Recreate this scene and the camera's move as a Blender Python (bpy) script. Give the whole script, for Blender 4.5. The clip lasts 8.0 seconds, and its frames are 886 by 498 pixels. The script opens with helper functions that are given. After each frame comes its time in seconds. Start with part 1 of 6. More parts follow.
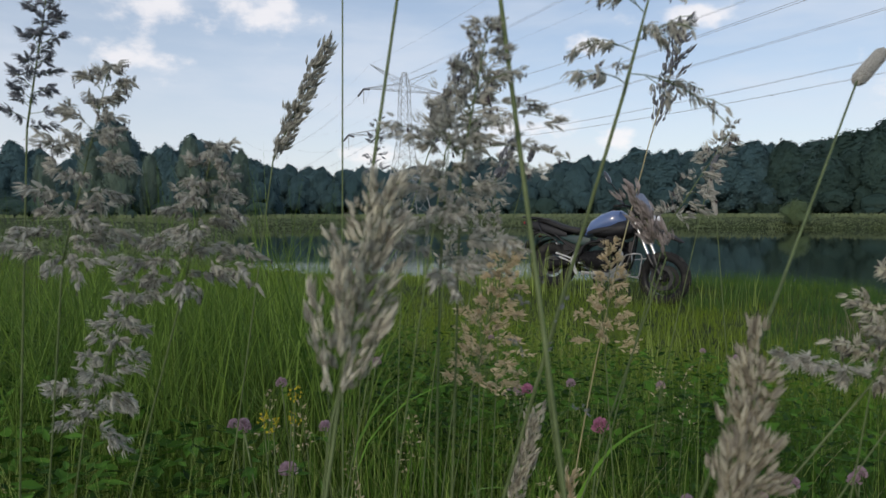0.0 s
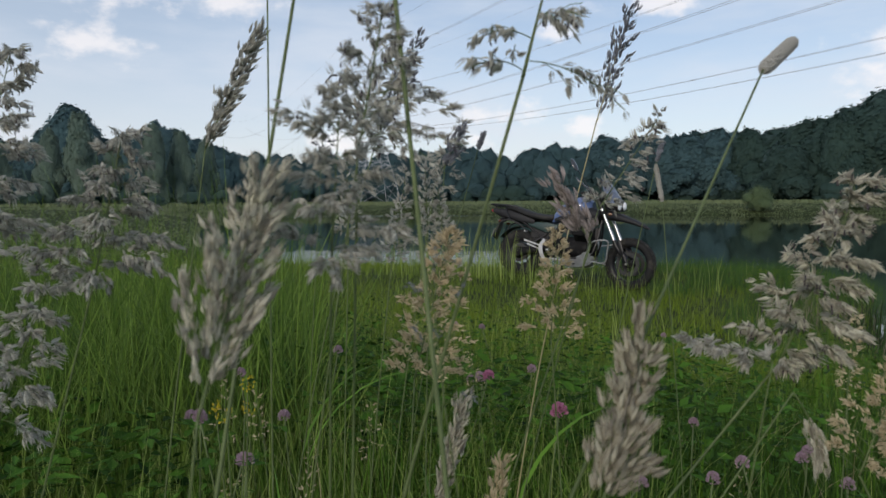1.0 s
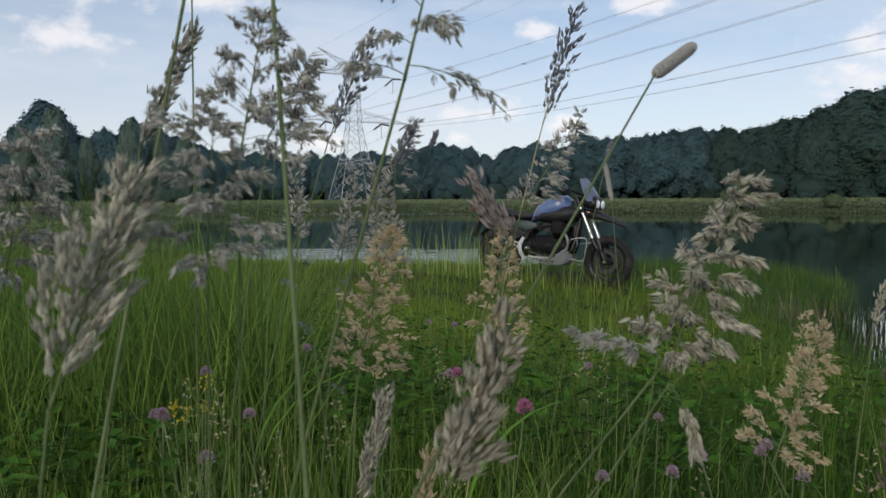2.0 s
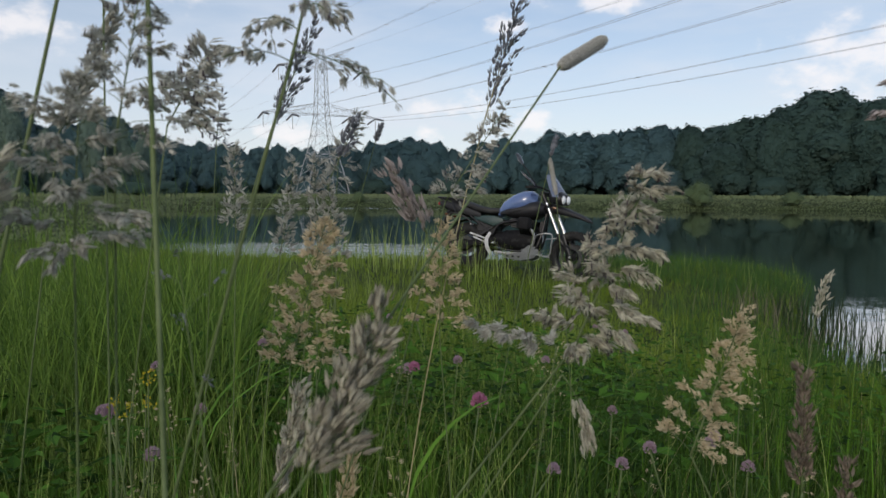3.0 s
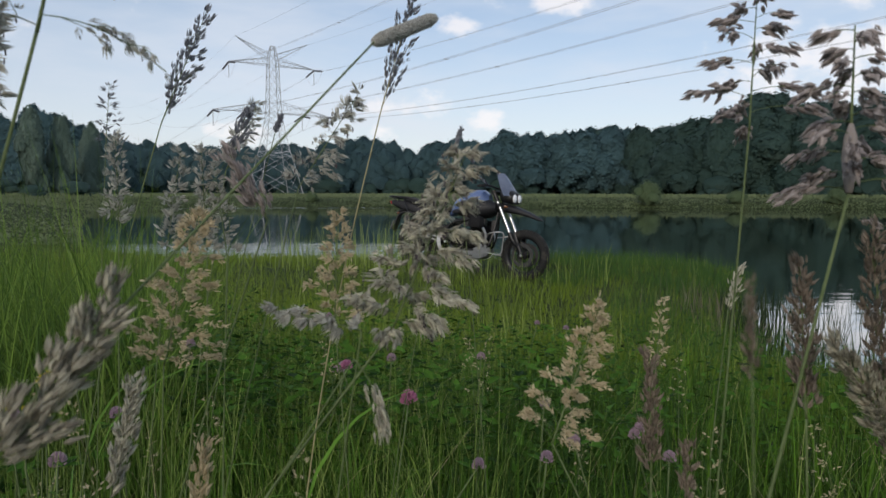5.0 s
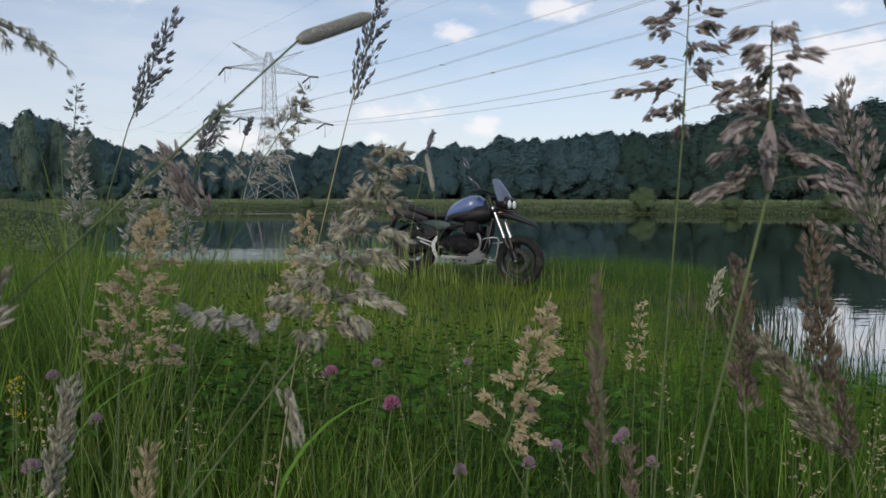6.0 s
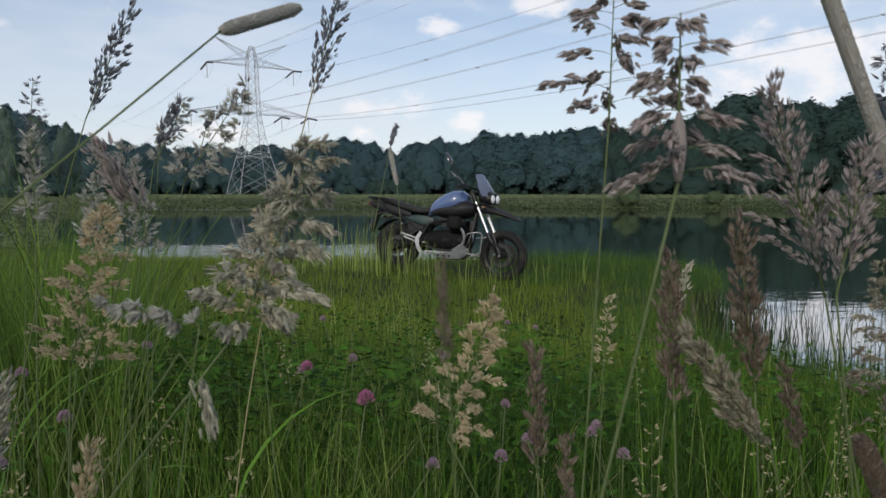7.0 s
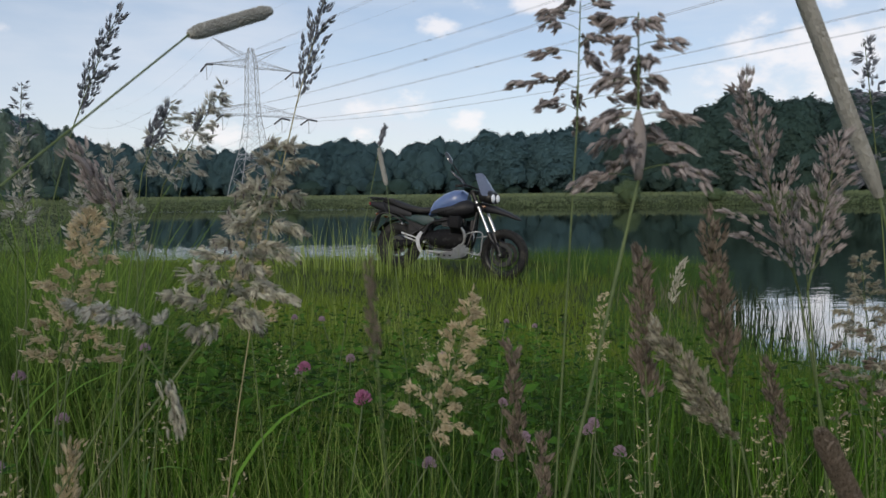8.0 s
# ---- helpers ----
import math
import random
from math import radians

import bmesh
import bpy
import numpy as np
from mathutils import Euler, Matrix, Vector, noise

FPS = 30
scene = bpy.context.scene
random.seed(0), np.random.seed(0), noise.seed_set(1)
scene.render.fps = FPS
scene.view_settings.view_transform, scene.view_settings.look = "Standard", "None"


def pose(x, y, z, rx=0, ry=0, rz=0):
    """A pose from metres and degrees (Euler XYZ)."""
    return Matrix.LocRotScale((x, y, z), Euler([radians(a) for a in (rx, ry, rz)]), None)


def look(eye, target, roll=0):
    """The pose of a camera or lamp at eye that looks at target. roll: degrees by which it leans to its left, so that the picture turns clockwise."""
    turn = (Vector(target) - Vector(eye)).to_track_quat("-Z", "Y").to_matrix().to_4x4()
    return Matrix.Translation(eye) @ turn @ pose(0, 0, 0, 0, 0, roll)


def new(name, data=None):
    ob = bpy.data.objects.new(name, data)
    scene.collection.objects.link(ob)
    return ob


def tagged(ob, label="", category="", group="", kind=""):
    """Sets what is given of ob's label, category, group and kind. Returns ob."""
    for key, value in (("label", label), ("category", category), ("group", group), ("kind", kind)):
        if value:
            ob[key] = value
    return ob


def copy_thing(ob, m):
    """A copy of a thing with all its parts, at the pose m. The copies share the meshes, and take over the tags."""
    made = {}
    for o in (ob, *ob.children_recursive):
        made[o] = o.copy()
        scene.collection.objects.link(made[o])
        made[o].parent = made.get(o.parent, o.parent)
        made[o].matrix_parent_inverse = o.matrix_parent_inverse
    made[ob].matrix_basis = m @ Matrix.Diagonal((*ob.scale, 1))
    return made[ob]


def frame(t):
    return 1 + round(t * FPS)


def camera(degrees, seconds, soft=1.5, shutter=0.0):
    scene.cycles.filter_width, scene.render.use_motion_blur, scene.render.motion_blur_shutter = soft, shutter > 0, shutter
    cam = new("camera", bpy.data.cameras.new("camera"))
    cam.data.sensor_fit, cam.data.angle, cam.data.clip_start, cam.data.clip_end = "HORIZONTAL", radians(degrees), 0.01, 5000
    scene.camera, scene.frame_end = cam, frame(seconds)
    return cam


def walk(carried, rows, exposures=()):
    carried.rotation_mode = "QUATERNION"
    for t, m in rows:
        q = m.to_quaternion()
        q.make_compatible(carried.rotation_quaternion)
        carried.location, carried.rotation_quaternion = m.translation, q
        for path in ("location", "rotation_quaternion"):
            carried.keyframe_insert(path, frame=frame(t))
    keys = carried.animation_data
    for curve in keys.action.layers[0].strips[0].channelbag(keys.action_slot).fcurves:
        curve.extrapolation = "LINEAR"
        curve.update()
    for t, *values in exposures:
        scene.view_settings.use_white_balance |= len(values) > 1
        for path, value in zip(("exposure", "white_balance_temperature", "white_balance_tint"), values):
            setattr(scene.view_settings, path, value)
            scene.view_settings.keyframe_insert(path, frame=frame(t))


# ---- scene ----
cam = camera(66.2, 8.0)
# a phone's small lens: an opening under a millimetre wide, set among the stems
cam.data.dof.use_dof, cam.data.dof.focus_distance, cam.data.dof.aperture_fstop = True, 0.80, cam.data.lens / 0.62
PATH = [
    (0, (0.058, 0.046, 1.243), (-0.048, 2.041, 1.141), -0.1),
    (0.5, (0.066, 0.047, 1.243), (0.011, 2.043, 1.119), -0.3),
    (1, (0.074, 0.047, 1.243), (0.057, 2.042, 1.104), -0.3),
    (1.5, (0.086, 0.045, 1.243), (0.093, 2.04, 1.096), -0.6),
    (1.7, (0.091, 0.043, 1.243), (0.111, 2.038, 1.1), -0.5),
    (2.8, (0.111, 0.04, 1.244), (0.217, 2.031, 1.086), 0.2),
    (3, (0.116, 0.042, 1.242), (0.248, 2.032, 1.082), 0.2),
    (3.5, (0.126, 0.043, 1.241), (0.297, 2.029, 1.081), 0.2),
    (4, (0.135, 0.043, 1.239), (0.355, 2.024, 1.071), 0.4),
    (4.5, (0.149, 0.045, 1.238), (0.4, 2.022, 1.068), 0.4),
    (5.8, (0.172, 0.044, 1.235), (0.444, 2.02, 1.091), -0.1),
    (6, (0.178, 0.045, 1.235), (0.452, 2.02, 1.09), 0.1),
    (6.5, (0.187, 0.043, 1.234), (0.488, 2.014, 1.079), -0.1),
    (7, (0.195, 0.042, 1.234), (0.513, 2.01, 1.075), -0.0),
    (7.5, (0.201, 0.041, 1.234), (0.527, 2.007, 1.073), -0.3),
    (8, (0.204, 0.039, 1.234), (0.518, 2.008, 1.074), -0.6),
]
walk(cam, [(t, look(eye, target, roll)) for t, eye, target, roll in PATH])

# ---- sky and sun ----
SUN_EL, SUN_AZ = radians(24.0), radians(205.0)
world = bpy.data.worlds.new("sky")
scene.world = world
world.use_nodes = True
wn, wl = world.node_tree.nodes, world.node_tree.links
wn.clear()
w_out = wn.new("ShaderNodeOutputWorld")
w_bg = wn.new("ShaderNodeBackground")
w_bg.inputs["Strength"].default_value = SKY = 0.12
w_sky = wn.new("ShaderNodeTexSky")
w_sky.sky_type = "NISHITA"
w_sky.sun_disc = False
w_sky.sun_elevation = SUN_EL
w_sky.sun_rotation = SUN_AZ
w_sky.dust_density = 0.6
w_sky.ozone_density = 2.5
w_co = wn.new("ShaderNodeTexCoord")


def w_math(op, a, b=None, c=None):
    n = wn.new("ShaderNodeMath")
    n.operation = op
    for i, x in enumerate((a, b, c)):
        if x is None:
            continue
        if isinstance(x, (int, float)):
            n.inputs[i].default_value = x
        else:
            wl.new(x, n.inputs[i])
    return n.outputs[0]


def w_range(x, lo, hi):
    n = wn.new("ShaderNodeMapRange")
    n.interpolation_type = "SMOOTHSTEP"
    n.inputs["From Min"].default_value, n.inputs["From Max"].default_value = lo, hi
    wl.new(x, n.inputs["Value"])
    return n.outputs[0]


def w_noise(scale, squash, detail):
    m, n = wn.new("ShaderNodeMapping"), wn.new("ShaderNodeTexNoise")
    m.inputs["Scale"].default_value = (1.0, 1.0, squash)
    n.inputs["Scale"].default_value, n.inputs["Detail"].default_value, n.inputs["Roughness"].default_value = scale, detail, 0.55
    wl.new(w_co.outputs["Generated"], m.inputs["Vector"])
    wl.new(m.outputs[0], n.inputs["Vector"])
    return n.outputs["Fac"]


# thin high veil all over, and the low evening puffs: azimuth, elevation, half width and half height in degrees
PUFFS = [(36.8, 9.8, 6.5, 2.9), (33.0, 8.6, 3.5, 1.5), (8.6, 13.4, 1.9, 0.7), (5.2, 7.2, 3.4, 0.9), (11.4, 6.0, 1.4, 0.8), (2.4, 5.2, 1.5, 0.8),
         (-26.0, 15.6, 3.6, 1.6), (-18.0, 16.0, 4.2, 1.6), (-27.5, 11.6, 3.0, 1.3), (17.0, 15.0, 3.5, 0.7), (55.0, 12.0, 8.0, 3.0), (-55.0, 12.0, 8.0, 3.0), (-9.0, 4.6, 3.0, 0.9)]
fluff = w_noise(22.0, 1.6, 8.0)
veil = w_range(w_noise(3.2, 4.0, 6.0), 0.38, 0.78)
cover = None
for az, el, wide, high in PUFFS:
    sub, scl = wn.new("ShaderNodeVectorMath"), wn.new("ShaderNodeVectorMath")
    az, el = radians(az), radians(el)
    sub.operation = "SUBTRACT"
    sub.inputs[1].default_value = (math.sin(az) * math.cos(el), math.cos(az) * math.cos(el), math.sin(el))
    wl.new(w_co.outputs["Generated"], sub.inputs[0])
    scl.operation = "MULTIPLY"
    scl.inputs[1].default_value = (1 / radians(wide), 1 / radians(wide), 1 / radians(high))
    wl.new(sub.outputs[0], scl.inputs[0])
    ln = wn.new("ShaderNodeVectorMath")
    ln.operation = "LENGTH"
    wl.new(scl.outputs[0], ln.inputs[0])
    one = w_math("SUBTRACT", 1.0, ln.outputs["Value"])
    cover = one if cover is None else w_math("MAXIMUM", cover, one)
puff = w_range(w_math("MULTIPLY_ADD", fluff, 4.2, w_math("SUBTRACT", cover, 2.1)), -0.3, 1.1)
w_veil, w_mix = wn.new("ShaderNodeMixRGB"), wn.new("ShaderNodeMixRGB")
w_veil.inputs["Color2"].default_value = (6.15, 6.6, 7.35, 1)
w_mix.inputs["Color2"].default_value = (8.6, 8.2, 8.2, 1)
w_side = wn.new("ShaderNodeSeparateXYZ")
wl.new(w_co.outputs["Generated"], w_side.inputs[0])
thicker = w_math("MULTIPLY", w_range(w_math("MULTIPLY", w_side.outputs["X"], -1.0), -0.25, 0.6), 0.10)
low = w_math("MULTIPLY", w_range(w_math("MULTIPLY", w_side.outputs["Z"], -1.0), -0.30, -0.02), 0.5)
w_low = wn.new("ShaderNodeMixRGB")
w_low.inputs["Color2"].default_value = (6.8, 6.75, 7.2, 1)
wl.new(low, w_low.inputs["Fac"])
wl.new(w_math("ADD", w_math("MULTIPLY_ADD", veil, 0.42, 0.28), thicker), w_veil.inputs["Fac"])
wl.new(w_sky.outputs["Color"], w_veil.inputs["Color1"])
wl.new(w_veil.outputs["Color"], w_low.inputs["Color1"])
wl.new(w_low.outputs["Color"], w_mix.inputs["Color1"])
wl.new(w_math("MULTIPLY", puff, 0.68), w_mix.inputs["Fac"])
wl.new(w_mix.outputs["Color"], w_bg.inputs["Color"])
wl.new(w_bg.outputs["Background"], w_out.inputs["Surface"])

sun = new("sun", bpy.data.lights.new("sun", "SUN"))
sun.data.energy = 1.5
sun.data.angle = radians(12)
sun.data.color = (1.0, 0.88, 0.74)
sun_dir = Vector((math.sin(SUN_AZ) * math.cos(SUN_EL), math.cos(SUN_AZ) * math.cos(SUN_EL), math.sin(SUN_EL)))
sun.matrix_world = look(sun_dir * 50, (0, 0, 0))
scene.view_settings.exposure = 0.0


# ---- materials ----
def material(name, dark, light, scale=40.0, rough=0.6, metal=0.0, bump=0.0, fine=6.0, island=0.0, thin=0.0, wear=None, coat=0.0, sheen=0.5):
    """Two scales of noise between two colours; island: how far each loose piece differs; thin: light that passes through."""
    m = bpy.data.materials.new(name)
    m.use_nodes = True
    n, l = m.node_tree.nodes, m.node_tree.links
    b = n["Principled BSDF"]
    co = n.new("ShaderNodeTexCoord")
    big, small = n.new("ShaderNodeTexNoise"), n.new("ShaderNodeTexNoise")
    big.inputs["Scale"].default_value, big.inputs["Detail"].default_value = scale, 4.0
    small.inputs["Scale"].default_value, small.inputs["Detail"].default_value = scale * fine, 3.0
    l.new(co.outputs["Object"], big.inputs["Vector"])
    l.new(co.outputs["Object"], small.inputs["Vector"])
    add = n.new("ShaderNodeMath")
    add.operation = "MULTIPLY_ADD"
    add.inputs[1].default_value = 0.45
    l.new(small.outputs["Fac"], add.inputs[0])
    part_big = n.new("ShaderNodeMath")
    part_big.operation = "MULTIPLY"
    part_big.inputs[1].default_value = 0.55
    l.new(big.outputs["Fac"], part_big.inputs[0])
    l.new(part_big.outputs[0], add.inputs[2])
    fac = add.outputs[0]
    stretch = n.new("ShaderNodeMapRange")
    stretch.inputs["From Min"].default_value, stretch.inputs["From Max"].default_value = 0.3, 0.7
    l.new(fac, stretch.inputs["Value"])
    fac = stretch.outputs[0]
    if island:
        geo = n.new("ShaderNodeNewGeometry")
        mixv = n.new("ShaderNodeMix")
        mixv.inputs["Factor"].default_value = island
        l.new(fac, mixv.inputs["A"])
        l.new(geo.outputs["Random Per Island"], mixv.inputs["B"])
        fac = mixv.outputs["Result"]
    ramp = n.new("ShaderNodeMixRGB")
    ramp.inputs["Color1"].default_value, ramp.inputs["Color2"].default_value = (*dark, 1), (*light, 1)
    l.new(fac, ramp.inputs["Fac"])
    colour = ramp.outputs["Color"]
    if wear:
        w = n.new("ShaderNodeTexNoise")
        w.inputs["Scale"].default_value, w.inputs["Detail"].default_value = scale * 0.35, 8.0
        l.new(co.outputs["Object"], w.inputs["Vector"])
        cut = n.new("ShaderNodeMapRange")
        cut.inputs["From Min"].default_value, cut.inputs["From Max"].default_value = 0.52, 0.66
        l.new(w.outputs["Fac"], cut.inputs["Value"])
        over = n.new("ShaderNodeMixRGB")
        over.inputs["Color2"].default_value = (*wear, 1)
        l.new(cut.outputs[0], over.inputs["Fac"])
        l.new(colour, over.inputs["Color1"])
        colour = over.outputs["Color"]
    l.new(colour, b.inputs["Base Color"])
    b.inputs["Roughness"].default_value, b.inputs["Metallic"].default_value = rough, metal
    b.inputs["Coat Weight"].default_value = coat
    b.inputs["Specular IOR Level"].default_value = sheen
    if bump:
        bp = n.new("ShaderNodeBump")
        bp.inputs["Strength"].default_value, bp.inputs["Distance"].default_value = bump, 0.1 / scale
        l.new(add.outputs[0], bp.inputs["Height"])
        l.new(bp.outputs["Normal"], b.inputs["Normal"])
    if thin:
        tr = n.new("ShaderNodeBsdfTranslucent")
        l.new(colour, tr.inputs["Color"])
        mx = n.new("ShaderNodeMixShader")
        mx.inputs["Fac"].default_value = thin
        l.new(b.outputs[0], mx.inputs[1])
        l.new(tr.outputs[0], mx.inputs[2])
        l.new(mx.outputs[0], n["Material Output"].inputs["Surface"])
    return m


M_SOIL = material("meadow_soil", (0.013, 0.021, 0.005), (0.040, 0.060, 0.012), 0.8, 0.95, bump=0.6, fine=14, sheen=0.2)
M_BLADE = material("grass_blade", (0.002, 0.011, 0.001), (0.122, 0.260, 0.026), 3.0, 0.55, island=0.85, thin=0.12, sheen=0.2)
M_BLADE_FAR = material("grass_blade_far", (0.062, 0.115, 0.009), (0.215, 0.300, 0.024), 0.5, 0.6, island=0.5, thin=0.3, sheen=0.2)
M_RANK = material("rank_blade", (0.025, 0.070, 0.008), (0.205, 0.320, 0.055), 0.8, 0.55, island=0.8, thin=0.25, sheen=0.2)
M_TALL = material("rank_grass", (0.026, 0.068, 0.009), (0.115, 0.195, 0.026), 0.8, 0.6, island=0.65, thin=0.25, sheen=0.2)
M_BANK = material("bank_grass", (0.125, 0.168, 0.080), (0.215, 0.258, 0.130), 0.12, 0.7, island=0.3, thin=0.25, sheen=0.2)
M_SEDGE = material("sedge_blade", (0.022, 0.066, 0.012), (0.075, 0.155, 0.026), 0.6, 0.55, island=0.5, thin=0.3, sheen=0.2)
M_REED = material("dark_reed", (0.012, 0.026, 0.010), (0.040, 0.062, 0.022), 0.6, 0.55, island=0.6, thin=0.15, sheen=0.2)
M_CULM = material("grass_culm", (0.10, 0.17, 0.03), (0.37, 0.46, 0.13), 3.0, 0.5, island=0.7, thin=0.15, sheen=0.2)
M_STEM = material("grass_stem", (0.080, 0.112, 0.044), (0.165, 0.215, 0.092), 60.0, 0.5, thin=0.1, sheen=0.2)
M_STEM_DRY = material("dry_stem", (0.30, 0.27, 0.13), (0.42, 0.37, 0.2), 60.0, 0.55, thin=0.1)
M_FOG = material("mauve_spikelets", (0.24, 0.235, 0.205), (0.74, 0.73, 0.65), 300.0, 0.55, island=0.75, thin=0.45, sheen=0.2)
M_PLUME = material("buff_spikelets", (0.25, 0.225, 0.19), (0.78, 0.76, 0.61), 300.0, 0.55, island=0.75, thin=0.45, sheen=0.2)
M_GOLD = material("straw_spikelets", (0.46, 0.38, 0.24), (0.78, 0.68, 0.48), 300.0, 0.55, island=0.75, thin=0.45, sheen=0.2)
M_BROWN = material("brown_spikelets", (0.085, 0.070, 0.055), (0.338, 0.280, 0.220), 300.0, 0.65, island=0.75, thin=0.3, sheen=0.2)
M_RED = material("reddish_spikelets", (0.20, 0.175, 0.168), (0.58, 0.515, 0.49), 300.0, 0.65, island=0.75, thin=0.35, sheen=0.2)
M_TAWNY = material("tawny_spikelets", (0.155, 0.132, 0.108), (0.60, 0.57, 0.43), 300.0, 0.6, island=0.75, thin=0.4, sheen=0.2)
M_DARK = material("slate_spikelets", (0.115, 0.122, 0.142), (0.33, 0.345, 0.385), 300.0, 0.65, island=0.7, thin=0.3, sheen=0.2)
M_ANTHER = material("dark_anthers", (0.03, 0.022, 0.03), (0.08, 0.06, 0.07), 300.0, 0.6)
M_TIMOTHY = material("timothy_head", (0.38, 0.375, 0.34), (0.46, 0.45, 0.41), 500.0, 0.7, island=0.3, thin=0.15)
# far wood's green is blued and lightened, putting distance haze into the leaf colour
M_LEAF_HAZED = material("tree_leaves_haze_blue", (0.072, 0.134, 0.144), (0.102, 0.178, 0.188), 0.25, 0.6, island=0.3, thin=0.3, sheen=0.12)
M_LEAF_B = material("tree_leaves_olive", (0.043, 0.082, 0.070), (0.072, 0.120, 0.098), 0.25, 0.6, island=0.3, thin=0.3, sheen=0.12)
# a paler-leaved kind, lightened further by haze put into its colour
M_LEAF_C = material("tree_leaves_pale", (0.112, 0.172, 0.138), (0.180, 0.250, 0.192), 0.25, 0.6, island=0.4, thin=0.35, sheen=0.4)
M_BUSH = material("bush_leaves", (0.085, 0.135, 0.065), (0.16, 0.22, 0.105), 0.8, 0.6, island=0.5, thin=0.35, sheen=0.3)
M_BARK = material("tree_bark", (0.03, 0.028, 0.026), (0.06, 0.056, 0.05), 2.0, 0.9, bump=0.5)
# light grey steel, its colour lifted to include haze over the far tower
M_STEEL = material("galvanised_steel_hazed", (0.42, 0.44, 0.47), (0.56, 0.58, 0.6), 1.2, 0.5, metal=0.2)
# aluminium paled to grey-blue, with the haze of distance put into the colour
M_WIRE = material("cable_aluminium_hazed", (0.42, 0.43, 0.47), (0.56, 0.57, 0.61), 0.5, 0.5, metal=0.2)
M_INSUL = material("insulator_glass", (0.06, 0.065, 0.08), (0.12, 0.125, 0.14), 2.0, 0.3)

M_WATER = bpy.data.materials.new("pond_water")
M_WATER.use_nodes = True
_n, _l = M_WATER.node_tree.nodes, M_WATER.node_tree.links
_b = _n["Principled BSDF"]
_b.inputs["Base Color"].default_value = (0.045, 0.08, 0.055, 1)
_b.inputs["Roughness"].default_value, _b.inputs["IOR"].default_value = 0.05, 1.33
_co, _mp = _n.new("ShaderNodeTexCoord"), _n.new("ShaderNodeMapping")
_mp.inputs["Scale"].default_value = (0.5, 1.6, 1.0)
_mp.inputs["Rotation"].default_value = (0, 0, radians(-8))
_w1, _w2 = _n.new("ShaderNodeTexNoise"), _n.new("ShaderNodeTexNoise")
_w1.inputs["Scale"].default_value, _w1.inputs["Detail"].default_value = 1.5, 3.0
_w2.inputs["Scale"].default_value, _w2.inputs["Detail"].default_value = 7.0, 2.0
_ad, _bp = _n.new("ShaderNodeMath"), _n.new("ShaderNodeBump")
_ad.operation = "MULTIPLY_ADD"
_ad.inputs[1].default_value = 0.25
_bp.inputs["Strength"].default_value, _bp.inputs["Distance"].default_value = 0.8, 0.04
_l.new(_co.outputs["Object"], _mp.inputs["Vector"])
_l.new(_mp.outputs[0], _w1.inputs["Vector"])
_l.new(_mp.outputs[0], _w2.inputs["Vector"])
_l.new(_w2.outputs["Fac"], _ad.inputs[0])
_l.new(_w1.outputs["Fac"], _ad.inputs[2])
# a breeze ruffles the open water; the inlet lies in the lee of the spit
_sx, _lee, _mu = _n.new("ShaderNodeSeparateXYZ"), _n.new("ShaderNodeMapRange"), _n.new("ShaderNodeMath")
_lee.interpolation_type = "SMOOTHSTEP"
for _k, _v in (("From Min", 0.5), ("From Max", 4.0), ("To Min", 1.0), ("To Max", 0.10)):
    _lee.inputs[_k].default_value = _v
_mu.operation = "MULTIPLY"
_l.new(_co.outputs["Object"], _sx.inputs[0])
_l.new(_sx.outputs["X"], _lee.inputs["Value"])
_l.new(_ad.outputs[0], _mu.inputs[0])
_out, _both = _n.new("ShaderNodeMapRange"), _n.new("ShaderNodeMath")
_out.interpolation_type = "SMOOTHSTEP"
for _k, _v in (("From Min", 15.5), ("From Max", 20.0), ("To Min", 1.0), ("To Max", 0.04)):
    _out.inputs[_k].default_value = _v
_both.operation = "MULTIPLY"
_l.new(_sx.outputs["Y"], _out.inputs["Value"])
_l.new(_lee.outputs[0], _both.inputs[0])
_l.new(_out.outputs[0], _both.inputs[1])
# a thin ruffled strip under the far bank
_fy, _fx, _fm, _any = _n.new("ShaderNodeMapRange"), _n.new("ShaderNodeMapRange"), _n.new("ShaderNodeMath"), _n.new("ShaderNodeMath")
for _node, _socket, _lo, _hi in ((_fy, "Y", 59.0, 65.0), (_fx, "X", 9.0, 2.0)):
    _node.interpolation_type = "SMOOTHSTEP"
    _node.inputs["From Min"].default_value, _node.inputs["From Max"].default_value = _lo, _hi
    _l.new(_sx.outputs[_socket], _node.inputs["Value"])
_fm.operation, _any.operation = "MULTIPLY", "MAXIMUM"
_l.new(_fy.outputs[0], _fm.inputs[0])
_l.new(_fx.outputs[0], _fm.inputs[1])
_l.new(_fm.outputs[0], _any.inputs[0])
_l.new(_both.outputs[0], _any.inputs[1])
_l.new(_any.outputs[0], _mu.inputs[1])
_l.new(_mu.outputs[0], _bp.inputs["Height"])
_l.new(_bp.outputs[0], _b.inputs["Normal"])
_gl, _fr, _rise, _mix = _n.new("ShaderNodeBsdfGlossy"), _n.new("ShaderNodeFresnel"), _n.new("ShaderNodeMapRange"), _n.new("ShaderNodeMixShader")
_gl.inputs["Roughness"].default_value = 0.03
_fr.inputs["IOR"].default_value = 1.33
for _k, _v in (("From Min", 0.02), ("From Max", 0.45), ("To Min", 0.04), ("To Max", 0.8)):
    _rise.inputs[_k].default_value = _v
_l.new(_bp.outputs[0], _gl.inputs["Normal"])
_l.new(_fr.outputs[0], _rise.inputs["Value"])
_l.new(_rise.outputs[0], _mix.inputs["Fac"])
